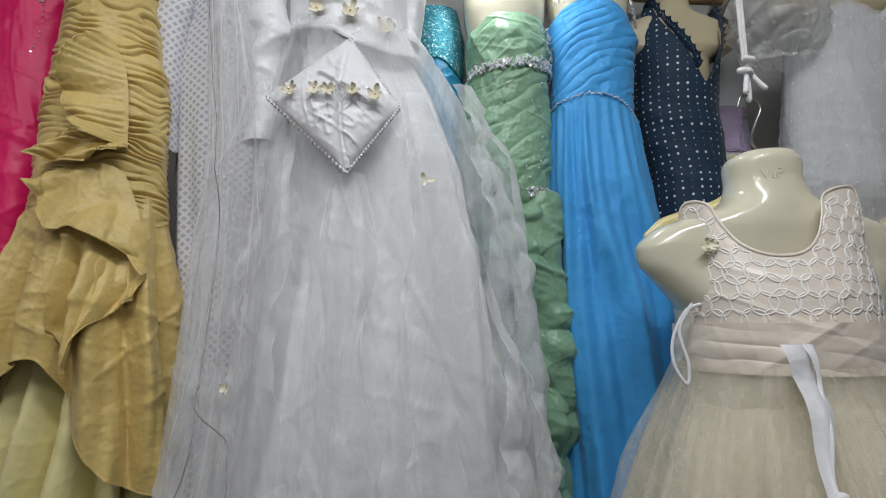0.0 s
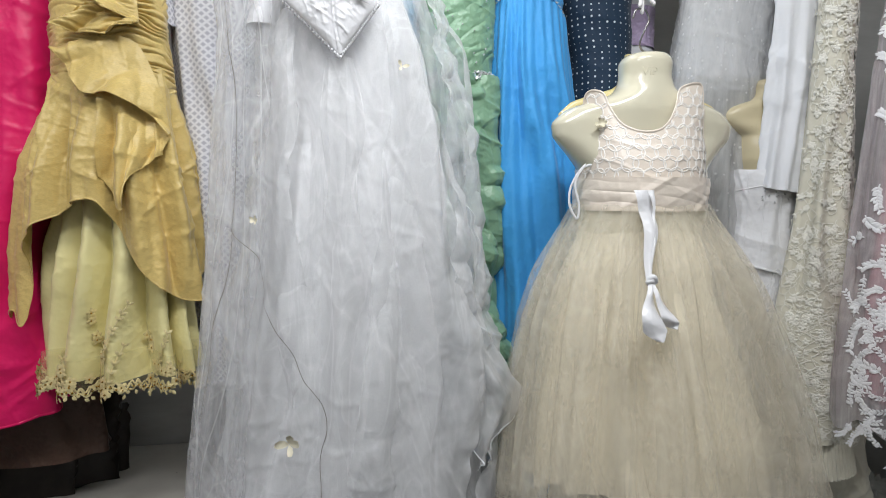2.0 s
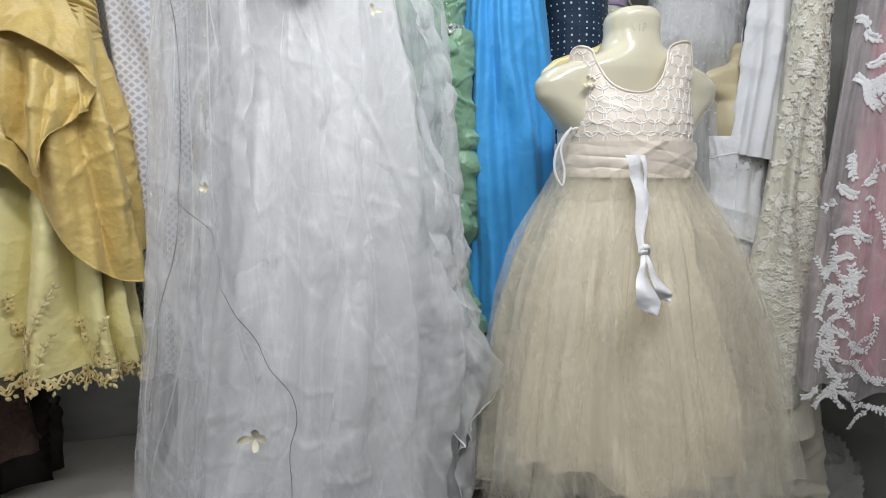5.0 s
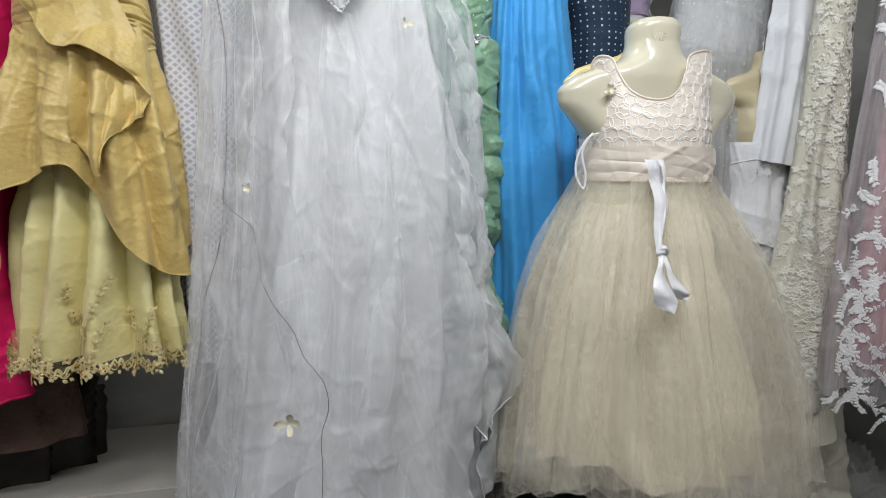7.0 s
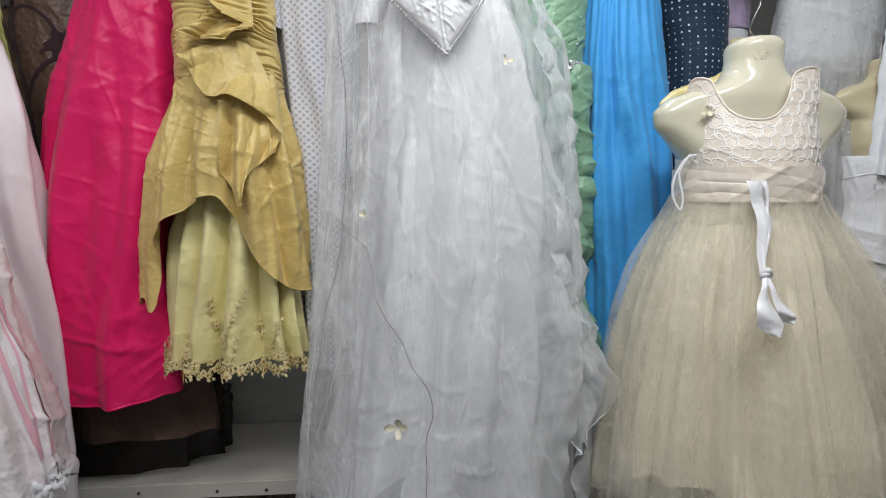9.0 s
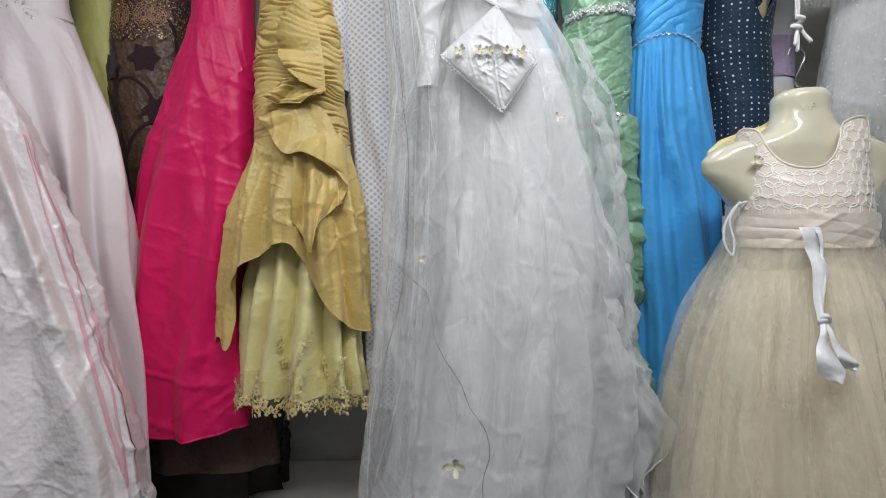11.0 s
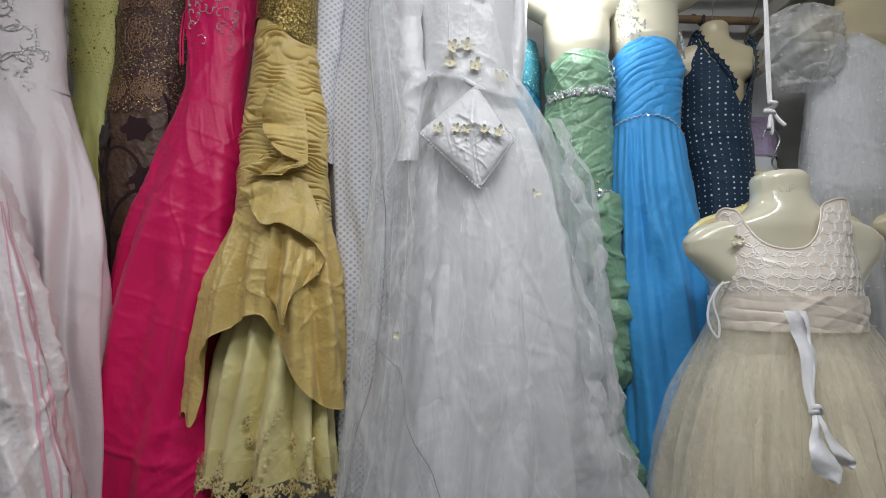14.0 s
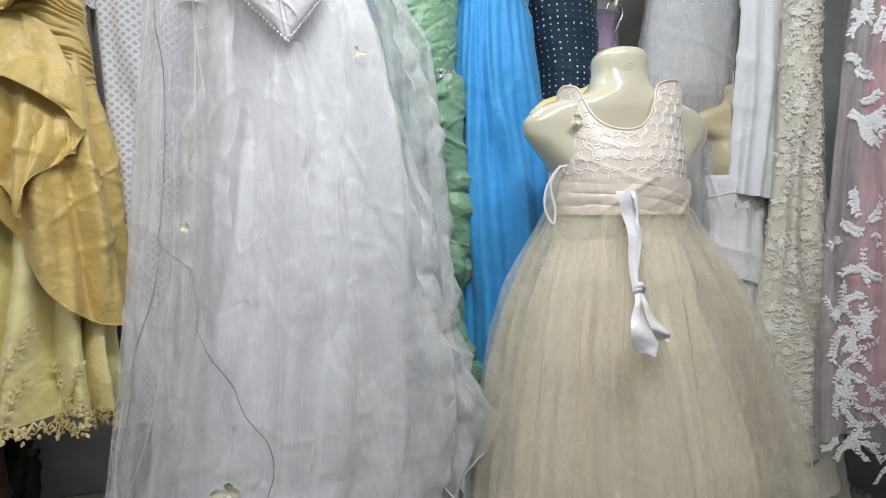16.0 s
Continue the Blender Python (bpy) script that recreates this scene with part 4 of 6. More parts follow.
# ---- checked white coat dress ----
chk = thing("checked_dress", "white cotton dress with a fine grey diamond check", "dress")
cd = Drape([(2.36, -.50, -.38, .05), (2.28, -.535, -.34, .08), (1.99, -.564, -.350, .1), (1.74, -.553, -.355, .1), (1.41, -.530, -.36, .1), (1.1, -.523, -.37, .1), (.915, -.520, -.375, .1)],
           1.08, 43, folds=((7, 0.016, 2.1, 1.3, 1.3), (17, 0.005, 1.9, 1.2, 1.2)), crease=(0.004, 5))
sheet("body", cd, chk, CHECK, 220, 200)
cs = Drape([(2.36, -.58, -.50, .04), (2.2, -.598, -.513, .042), (2.0, -.608, -.529, .042), (1.80, -.610, -.536, .04)], 1.03, 47, crease=(0.007, 7))
cs_ob = sheet("sleeve", cs, chk, CHECK, 110, 120)
cc = Drape([(1.835, -.611, -.535, .042), (1.81, -.613, -.531, .045), (1.785, -.613, -.530, .046)], 1.03, 48, crease=(0.003, 9))
piece("turned_cuff", grid_mesh("turned_cuff", *cc.grid(90, 14, bot=by_angle((-180, 1.79), (-60, 1.795), (0, 1.787), (70, 1.77), (180, 1.79))), CHECK), cs_ob)
hook_wire(-0.44, 1.08, 2.36, chk)

# ---- gold gown ----
gold = thing("gold_gown", "ruched gold taffeta gown with peplum over lemon satin skirt", "evening gown")
gb = Drape([(2.36, -.715, -.60, .07), (2.28, -.725, -.575, .09), (2.1, -.731, -.575, .1), (2.04, -.733, -.570, .1), (1.945, -.748, -.555, .1), (1.88, -.757, -.540, .1), (1.72, -.763, -.533, .1), (1.6, -.768, -.528, .1)],
           0.985, 53, ruche=(0.0115, 0.0150, 1.58, 2.12, 0.0, 0.9), crease=(0.003, 8))
cup = soft_edge((-180, 2.1), (-90, 2.13), (-45, 2.14), (-10, 2.12), (30, 2.08), (60, 2.075), (90, 2.09), (180, 2.1))
sheet("ruched_bodice", gb, gold, GOLD, 240, 320, "gold taffeta bodice gathered in fine ruches", top=cup)
gs = Drape(gb.rows, 0.985, 54, lift=0.004)
sheet("sequin_top", gs, gold, GOLD_SEQUIN, 120, 50, "dark gold sequined top band", bot=lambda th: cup(th) - 0.004)
hook_wire(-0.65, 0.985, 2.36, gold)
gp = Drape([(1.66, -.758, -.536, .1), (1.6, -.770, -.530, .108), (1.52, -.794, -.522, .115), (1.41, -.825, -.510, .125), (1.26, -.850, -.492, .13), (1.08, -.857, -.486, .135)],
           0.985, 59, folds=((9, 0.040, 1.65, 1.45, 0.7), (23, 0.010, 1.64, 1.45, 0.8)), crease=(0.005, 13), lift=0.006)
lobes = soft_edge((-180, 1.2), (-120, 1.15), (-92, 1.10), (-78, 1.13), (-66, 1.10), (-52, 1.25), (-24, 1.345), (2, 1.375), (14, 1.33), (33, 1.21), (58, 1.15), (78, 1.15), (95, 1.2), (130, 1.2), (180, 1.2))
sheet("peplum", gp, gold, GOLD, 320, 150, "gold taffeta overskirt with hanging curved lobes", bot=lobes)
hem_cord(gp, gold, lobes, GOLD, 0.004, (-120, 120), "peplum_hem")
gu = Drape([(1.5, -.78, -.55, .09), (1.25, -.81, -.525, .1), (1.1, -.823, -.518, .105), (.972, -.828, -.502, .11)], 0.985, 61, folds=((11, 0.052, 1.48, 1.2, 0.6),), crease=(0.003, 10), lift=-0.024)
sheet("underskirt", gu, gold, LEMON, 240, 120, "lemon satin underskirt in deep pleats")
gn = Drape([(1.5, -.78, -.55, .09), (1.25, -.812, -.523, .1), (1.1, -.826, -.508, .105), (.90, -.835, -.495, .112)], 0.985, 61, folds=((11, 0.052, 1.48, 1.2, 0.6),), crease=(0.003, 10), lift=-0.016)
wavy = lambda th: 0.95 + 0.010 * np.sin(th * 7 + 1) + 0.005 * np.sin(th * 23)
sheet("net_overlay", gn, gold, NET_LEMON, 240, 120, "sheer lemon net overlay", top=lambda th: 1.03 + 0.01 * np.sin(5 * th), bot=wavy)
rng = np.random.default_rng(5)
cords, leaves = [], []
tt = np.radians(np.linspace(-100, 100, 420))
for k, amp in enumerate((0.004, 0.007, 0.005)):
    cords.append(cord_on(gn, tt * gn.reach, wavy(tt) + 0.003 + 0.006 * k + amp * np.sin(tt * (60 + 17 * k)), 0.004, 0.003))
for th in np.radians(np.linspace(-95, 95, 70)):
    leaves.append(leaf_on(gn, th * gn.reach, float(wavy(th)) - 0.004, rng.uniform(0, 6.3), 0.012, 0.008))
trim("lace_hem", cords + leaves, gold, GOLD_LACE, "scalloped gold lace hem with sequins", "stuff")
cords, leaves, bs, bz = [], [], [], []
for th0, zz, h in ((-66, 0.945, 0.05), (-30, 0.94, 0.09), (-8, 0.95, 0.21), (2, 0.94, 0.12), (32, 0.95, 0.13), (48, 0.945, 0.06), (60, 0.94, 0.05), (-85, 0.94, 0.08)):
    s0 = math.radians(th0) * gn.reach
    spray(gn, s0, zz, math.pi / 2 + rng.uniform(-0.3, 0.3), h, 0.014, rng, cords, leaves, rng.uniform(-0.6, 0.6), 0.003, max(3, int(h / 0.018)))
    for k in range(4 + int(h * 40)):
        dz = h * 0.95 * rng.random() ** 1.6
        ds = rng.uniform(-0.03, 0.03) * (1 - 0.7 * dz / h)
        for q in range(5):
            leaves.append(leaf_on(gn, s0 + ds, zz + dz, q * 1.257 + k, 0.013, 0.009))
        bs.append(s0 + ds), bz.append(zz + dz)
trim("embroidery", cords + leaves, gold, GOLD_LACE, "gold floral embroidery climbing from the hem", "stuff")
bs += list(tt[::6] * gn.reach)
bz += list(wavy(tt[::6]) + 0.006)
beads_on("sequins", gn, bs, bz, 0.0028, gold, GOLD_BEAD, "tiny gold and copper sequins", 0.006)


def over(drape, x, z, out):
    """The points on the front of a cloth at x and z, lifted off it."""
    xl, xr = np.interp(z, drape.zs, drape.cols[0]), np.interp(z, drape.zs, drape.cols[1])
    th = np.arcsin(np.clip((x - (xl + xr) / 2) / ((xr - xl) / 2), -0.995, 0.995))
    return drape.at(th, z, out)


def patch(name, drape, sewn_line, free_line, parent, material, lift=0.012, rise=0.03, wave=0.01, seed=0, label="", roll=0.12):
    """A frill between its sewn line and its free edge, which stands off the cloth and rolls back."""
    n1, n2 = 90, 36
    a, b = smooth_path(sewn_line, n1), smooth_path(free_line, n1)
    w = np.linspace(0, 1, n2)[None, :, None]
    xz = a[:, None] * (1 - w) + b[:, None] * w
    u = np.linspace(0, 1, n1)[:, None]
    w = w[..., 0]
    out = 0.004 + lift * np.sin(np.minimum(1, 2.2 * w) * math.pi / 2) + rise * w ** 1.5 * (0.7 + 0.5 * np.sin(u * 7 + seed)) - roll * rise * np.maximum(0, w - 0.8) * 5
    out = out + wave * (np.abs(np.sin(u * 9 + 2 * w + seed)) * 1.6 - 0.6) * w + 0.003 * (creased(xz[..., 0] * 14, xz[..., 1] * 14, seed) - 0.3)
    p = over(drape, xz[..., 0], xz[..., 1], 0.0)
    flat_y = np.minimum(p[..., 1], drape.cy - 0.06)
    pts = np.stack((xz[..., 0], flat_y - out, xz[..., 1]), -1)
    ob = piece(name, grid_mesh(name, pts, xz[..., 0], xz[..., 1], material), parent, label)
    e = pts[:, -1]
    trim("frill_edge", [strip(e, np.tile((0, -1.0, 0), (n1, 1)), 0.003, 0.4)], parent, material)
    return ob


patch("frill", gb, [(-.605, 1.955), (-.580, 1.89), (-.570, 1.81), (-.567, 1.745)], [(-.628, 1.945), (-.672, 1.85), (-.655, 1.80), (-.612, 1.755)], gold, GOLD, 0.006, 0.034, 0.014, 1, "gold taffeta frill folded back on itself")
patch("frill", gb, [(-.640, 1.785), (-.605, 1.80), (-.580, 1.78), (-.566, 1.745)], [(-.720, 1.724), (-.67, 1.712), (-.61, 1.714), (-.566, 1.738)], gold, GOLD, 0.006, 0.030, 0.014, 2, "gold taffeta frill fanning out to a point")
patch("frill", gp, [(-.725, 1.69), (-.66, 1.705), (-.60, 1.712), (-.565, 1.69), (-.53, 1.60), (-.515, 1.52)], [(-.727, 1.68), (-.70, 1.64), (-.66, 1.59), (-.61, 1.59), (-.55, 1.555), (-.512, 1.51)], gold, GOLD, 0.004, 0.026, 0.012, 3, "broad gold taffeta frill across the hip")
patch("frill", gp, [(-.64, 1.60), (-.60, 1.595), (-.555, 1.56), (-.515, 1.51)], [(-.642, 1.42), (-.595, 1.352), (-.572, 1.43), (-.53, 1.47)], gold, GOLD, 0.003, 0.026, 0.014, 4, "gold taffeta frill hanging in a point")

# ---- fuchsia gown ----
fux = thing("fuchsia_gown", "fuchsia pink satin gown with silver beaded swirls on the bodice", "evening gown")
fd = Drape([(2.42, -.95, -.80, .06), (2.33, -.965, -.765, .08), (2.25, -.965, -.765, .09), (2.08, -.957, -.780, .085), (1.995, -.960, -.792, .085), (1.83, -1.02, -.785, .10), (1.66, -1.083, -.782, .11), (1.49, -1.13, -.79, .115),
            (1.33, -1.152, -.805, .12), (1.08, -1.15, -.825, .12), (.92, -1.152, -.835, .12), (.845, -1.148, -.835, .12)], 1.06, 83, folds=((5, 0.022, 1.98, 1.4, 1.2), (13, 0.010, 1.95, 1.3, 0.8)), crease=(0.006, 9))
fhem = by_angle((-180, .90), (-90, .87), (-50, .85), (0, .845), (40, .86), (90, .885), (180, .90))
sheet("gown_body", fd, fux, PINK, 260, 300, bot=fhem)
hem_cord(fd, fux, fhem, PINK, 0.006, (-110, 110))
hook_wire(-0.875, 1.06, 2.42, fux)
rng = np.random.default_rng(8)
bs, bz = [], []
for k in range(64):
    s0, z0 = rng.uniform(-0.085, 0.085), rng.uniform(2.12, 2.33)
    if z0 < 2.19 and abs(s0) < 0.05:
        continue
    s, z = swirl(s0, z0, 0.05, rng.uniform(0, 6.3), rng.choice((-1, 1)), 14)
    bs += list(s)
    bz += list(z)
for z0 in np.linspace(1.98, 2.2, 20):
    bs.append(0.083 + 0.006 * math.sin(z0 * 50)), bz.append(z0)
beads_on("bead_swirls", fd, bs, bz, 0.0020, fux, CRYSTAL, "silver bead swirls")
for dx in (0, 0.008):
    v, f = tube([(-.972 + dx, 1.045, 2.22), (-.975 + dx, 1.04, 2.14), (-.972 + dx, 1.04, 2.06)], 0.003, 6, 20)
    piece("ribbon_tie", raw_mesh("ribbon_tie", v, f, PINK), fux)

# ---- brown gown ----
bro = thing("brown_gown", "brown satin gown with plum lace bodice and flocked vines", "evening gown")
bd = Drape([(2.42, -1.21, -1.05, .06), (2.33, -1.235, -1.02, .08), (2.14, -1.238, -1.028, .085), (1.955, -1.262, -1.04, .09), (1.77, -1.272, -1.02, .10), (1.59, -1.27, -.97, .11), (1.2, -1.27, -.88, .12), (.8, -1.25, -.82, .12), (.70, -1.24, -.80, .12)],
           1.17, 89, folds=((8, 0.016, 1.8, 1.0, 1.3),), crease=(0.005, 6))
sheet("skirt", bd, bro, BROWN, 200, 200, top=lambda th: 1.97 + 0 * th)
bt = Drape(bd.rows, 1.17, 90, crease=(0.004, 14), lift=0.005)
sheet("bodice", bt, bro, BROWN_SEQUIN, 160, 120, "plum bead lace bodice", bot=lambda th: 1.955 + 0.006 * np.sin(th * 18))
hook_wire(-1.13, 1.17, 2.42, bro)
rng = np.random.default_rng(12)
cords = []
for cs0, cz0, r in ((-.01, 2.19, .055), (-.06, 2.02, .035), (0.03, 2.02, .035), (.08, 2.02, .03), (-.02, 2.32, .05), (.07, 2.30, .04), (-.09, 2.30, .03)):
    for rr in np.linspace(0.25, 1, 4):
        t = np.linspace(0, 6.29, 40)
        cords.append(cord_on(bt, cs0 + r * rr * np.cos(t) * (1 + 0.08 * np.sin(9 * t)), cz0 + r * rr * np.sin(t) * (1 + 0.08 * np.sin(9 * t)), 0.0035, 0.003))
    for q in np.linspace(0, 6.28, 10, endpoint=False):
        cords.append(cord_on(bt, cs0 + r * np.linspace(0.2, 1, 8) * math.cos(q), cz0 + r * np.linspace(0.2, 1, 8) * math.sin(q), 0.0025, 0.003))
trim("rosette_lace", cords, bro, COPPER_LACE, "copper lace rosettes", "stuff")
beads_on("gold_beads", bt, rng.uniform(-.12, .12, 110), np.where(rng.random(110) < 0.5, rng.uniform(1.965, 2.06, 110), rng.uniform(2.12, 2.36, 110)), 0.003, bro, GOLD_BEAD, "amber and gold beads", 0.006)
cords, leaves = [], []
for s0, z0, turn, spin in ((-.07, 1.60, 1.3, 1), (-.03, 1.52, 0.6, 1), (-.09, 1.45, 1.9, -1), (-.02, 1.72, 0.2, 1), (-.10, 1.72, 1.0, 1), (0.02, 1.60, 1.2, -1)):
    s, z = swirl(s0, z0, 0.13, turn, spin, 40)
    cords.append(cord_on(bd, s, z, np.linspace(0.014, 0.005, 40), 0.002, 0.08))
s = -0.10 + 0.03 * np.sin(np.linspace(0, 3, 60))
cords.append(cord_on(bd, s, np.linspace(1.93, 1.1, 60), 0.013, 0.002, 0.08))
for s0, z0 in ((-.10, 1.88), (.03, 1.90), (-.07, 1.42), (-.11, 1.55), (0.06, 1.75)):
    for q in range(6):
        leaves.append(leaf_on(bd, s0, z0, q * 1.05, 0.045, 0.03, 0.003, 0.05))
trim("flocked_vines", cords + leaves, bro, VELVET, "dark plum flocked vines and leaves", "stuff")

# ---- lime gown ----
lim = thing("lime_gown", "lime green chiffon gown with a gold-beaded lattice bodice", "evening gown")
ld = Drape([(2.42, -1.38, -1.26, .05), (2.33, -1.41, -1.225, .07), (2.14, -1.39, -1.212, .085), (2.05, -1.37, -1.235, .08), (1.86, -1.375, -1.225, .085), (1.2, -1.42, -1.14, .11), (.7, -1.44, -1.1, .12)], 1.18, 97,
           folds=((12, 0.014, 2.0, 1.6, 1.3),), crease=(0.004, 8))
sheet("gown_body", ld, lim, LIME, 180, 240)
hook_wire(-1.32, 1.18, 2.42, lim)
bs, bz = [], []
for k in range(-7, 12):
    zz = np.linspace(2.08, 2.36, 26)
    bs += list(k * 0.022 + 0.35 * (zz - 2.2)) + list(k * 0.022 - 0.35 * (zz - 2.2))
    bz += list(zz) * 2
beads_on("bead_lattice", ld, bs, bz, 0.0014, lim, GOLD_BEAD, "fine gold bead lattice")
rng = np.random.default_rng(3)
beads_on("amber_beads", ld, rng.uniform(-.11, .12, 40), rng.uniform(2.1, 2.36, 40), 0.0035, lim, GOLD_BEAD)

# ---- white gown with silver embroidery ----
emb = thing("embroidered_gown", "blush white satin gown with silver embroidered bodice", "wedding dress")
eb = Drape([(2.42, -1.55, -1.36, .06), (2.32, -1.61, -1.285, .09), (2.23, -1.6, -1.278, .1), (1.98, -1.555, -1.249, .1), (1.92, -1.56, -1.23, .105)], 0.975, 101, crease=(0.003, 5))
ew = soft_edge((-180, 1.97), (-60, 1.985), (-25, 1.995), (0, 1.99), (35, 1.965), (80, 1.95), (180, 1.97))
eb_ob = sheet("bodice", eb, emb, BLUSH_SATIN, 200, 140, bot=ew)
es = Drape([(2.0, -1.545, -1.253, .098), (1.9, -1.56, -1.222, .105), (1.73, -1.58, -1.167, .12), (1.57, -1.59, -1.138, .13), (1.4, -1.6, -1.124, .135), (1.25, -1.6, -1.114, .14), (.8, -1.6, -1.113, .145), (.5, -1.6, -1.11, .15)], 0.975, 103,
           folds=((11, 0.034, 1.98, 1.5, 0.8), (19, 0.006, 1.9, 1.4, 1.2)), crease=(0.003, 6))
sheet("skirt", es, emb, BLUSH_SATIN, 260, 220, top=lambda th: ew(th) + 0.006)
hem_cord(eb, emb, ew, SILVER_THREAD, 0.006, (-110, 110), "waist_braid")
hook_wire(-1.455, 0.975, 2.42, emb)
rng = np.random.default_rng(21)
cords, leaves, bs, bz = [], [], [], []
for k in range(80):
    s0 = rng.uniform(-.16, -.05) if k < 40 else rng.uniform(-.06, .16)
    z0 = rng.uniform(2.0, 2.36)
    if s0 > -0.05 and z0 < 2.08:
        z0 = rng.uniform(2.0, 2.04)
    s, z = swirl(s0, z0, 0.06, rng.uniform(0, 6.3), rng.choice((-1, 1)), 20)
    cords.append(cord_on(eb, s, z, 0.003))
    for q in range(5):
        leaves.append(leaf_on(eb, s[q * 3], z[q * 3], rng.uniform(0, 6.3), 0.012, 0.006))
    bs += list(s[::2])
    bz += list(z[::2])
trim("silver_embroidery", cords + leaves, emb, SILVER_THREAD, "silver thread embroidery", "stuff")
beads_on("silver_beads", eb, bs + list(rng.uniform(-.17, -.1, 260)), bz + list(rng.uniform(2.0, 2.38, 260)), 0.002, emb, CRYSTAL, "silver beads")

# ---- crumpled taffeta gown ----
taf = thing("taffeta_gown", "crumpled pearl white taffeta gown with pink piped edge", "wedding dress")
tb = Drape([(2.3, -1.80, -1.52, .08), (2.2, -1.84, -1.475, .1), (2.06, -1.82, -1.466, .1), (1.98, -1.80, -1.435, .105)], 0.75, 107, crease=(0.008, 6))
sheet("bodice", tb, taf, WHITE_SEQUIN, 140, 90, "bodice covered with silver bead net")
td = Drape([(2.02, -1.80, -1.45, .105), (1.97, -1.81, -1.43, .11), (1.82, -1.84, -1.305, .13), (1.68, -1.86, -1.21, .15), (1.54, -1.88, -1.167, .16), (1.41, -1.89, -1.123, .17), (1.28, -1.9, -1.083, .18), (1.15, -1.9, -1.053, .19),
            (1.03, -1.9, -1.01, .20), (.93, -1.9, -.985, .21), (.72, -1.9, -.96, .22)], 0.75, 109, folds=((9, 0.040, 1.98, 1.5, 0.8), (23, 0.012, 1.97, 1.5, 0.9)), crease=(0.0075, 10))
thm = lambda th: 0.76 + 0.02 * np.sin(th * 5) + 0.008 * np.sin(th * 17)
sheet("skirt", td, taf, TAFFETA_WHITE, 420, 320, "pearl taffeta skirt with pressed creases", bot=thm)
hook_wire(-1.66, 0.75, 2.3, taf)
pz = np.linspace(1.62, 0.85, 120)
for k, th0 in enumerate((1.40, 1.47, 1.54)):
    trim("pink_piping", [cord_on(td, (th0 + 0.03 * np.sin(pz * 5 + k) + 0.02 * np.sin(pz * 17 + 2 * k)) * td.reach, pz, np.linspace(0.002, (0.012, 0.006, 0.016)[k], 120), 0.002, 0.15)], taf, PINK_PIPING, "crinkled pink edge ribbon")
rng = np.random.default_rng(31)
tt = np.radians(np.linspace(-60, 110, 160))
chunks = [cord_on(td, tt * td.reach, thm(tt) + 0.004 * np.sin(tt * 60 + k), 0.006, 0.004) for k in range(3)]
chunks += [leaf_on(td, t * td.reach, float(thm(t)) + rng.uniform(-0.005, 0.03), rng.uniform(0, 6.3), 0.02, 0.011) for t in tt for _ in (0, 1)]
trim("lace_hem", chunks, taf, WHITE_CORD, "silvery lace hem", "stuff")

# ---- teal gown behind ----
tea = thing("teal_gown", "teal satin gown with a sequined top", "evening gown")
ted = Drape([(2.2, -.07, .05, .05), (2.12, -.075, .066, .08), (2.02, -.07, .064, .085), (1.9, -.07, .068, .085), (1.5, -.09, .09, .10), (.9, -.1, .1, .11)], 1.22, 113, ruche=(0.006, 0.03, 1.6, 2.04), folds=((9, .012, 1.8, 1.4, 1.3),))
sheet("gown_body", ted, tea, TEAL, 140, 200)
tes = Drape(ted.rows, 1.22, 114, lift=0.004)
sheet("sequin_top", tes, tea, TEAL_SEQUIN, 100, 50, bot=lambda th: 2.03 + 0.02 * np.cos(th * 3))
hook_wire(0.0, 1.22, 2.2, tea)

# ---- green gown on a mannequin ----
torso("mannequin", 0.16, 1.145, 2.45, 0.19, "cream plastic hanging mannequin under a green gown", slim=0.76)
hook_wire(0.16, 1.145, 2.455)
gre = thing("green_gown", "sage green taffeta strapless gown with crystal bands and a bubbled skirt", "evening gown")
gd = Drape([(2.14, .09, .245, .09), (2.07, .066, .26, .115), (1.99, .075, .257, .105), (1.9, .052, .259, .105), (1.74, .058, .253, .105), (1.67, .07, .252, .1)], 1.145, 127, ruche=(0.0045, 0.034, 1.69, 2.12, -0.5, 0.35), crease=(0.006, 12))
gt = soft_edge((-180, 2.05), (-90, 2.07), (-40, 2.105), (0, 2.13), (45, 2.11), (90, 2.07), (180, 2.05))
sheet("bodice", gd, gre, GREEN, 220, 220, "long draped green bodice", top=gt, bot=lambda th: 1.68 + 0 * th)
gl = Drape([(1.70, .075, .25, .1), (1.62, .085, .262, .112), (1.52, .10, .272, .118), (1.45, .115, .276, .118), (1.39, .12, .262, .108), (1.32, .125, .256, .108), (1.23, .13, .274, .118), (1.16, .13, .262, .108), (1.08, .135, .265, .108), (.95, .14, .295, .115), (.86, .145, .28, .105), (.76, .15, .295, .108), (.655, .18, .302, .10)],
           1.145, 131, folds=((8, 0.014, 1.7, 1.4, 1.2),), puff=(0.052, 8, 9), crease=(0.008, 14))
sheet("bubble_skirt", gl, gre, GREEN, 260, 360, "green taffeta skirt caught up in puffs")
for z0, z1, name in ((1.985, 0.0, "crystal_band"), (1.695, 0.0, "crystal_band")):
    n = 240
    th = np.radians(RNG.uniform(-75, 85, n))
    beads_on(name, gd, th * gd.reach, z0 + 0.004 * np.sin(th * 2) + RNG.uniform(-0.011, 0.011, n), 0.0042, gre, CRYSTAL, "band of clear crystals", 0.006)
n = 40
beads_on("crystals", gd, RNG.uniform(-.1, .1, n), RNG.uniform(1.7, 1.97, n), 0.003, gre, CRYSTAL, "scattered clear crystals", 0.006)
th = np.radians(RNG.uniform(40, 85, 90))
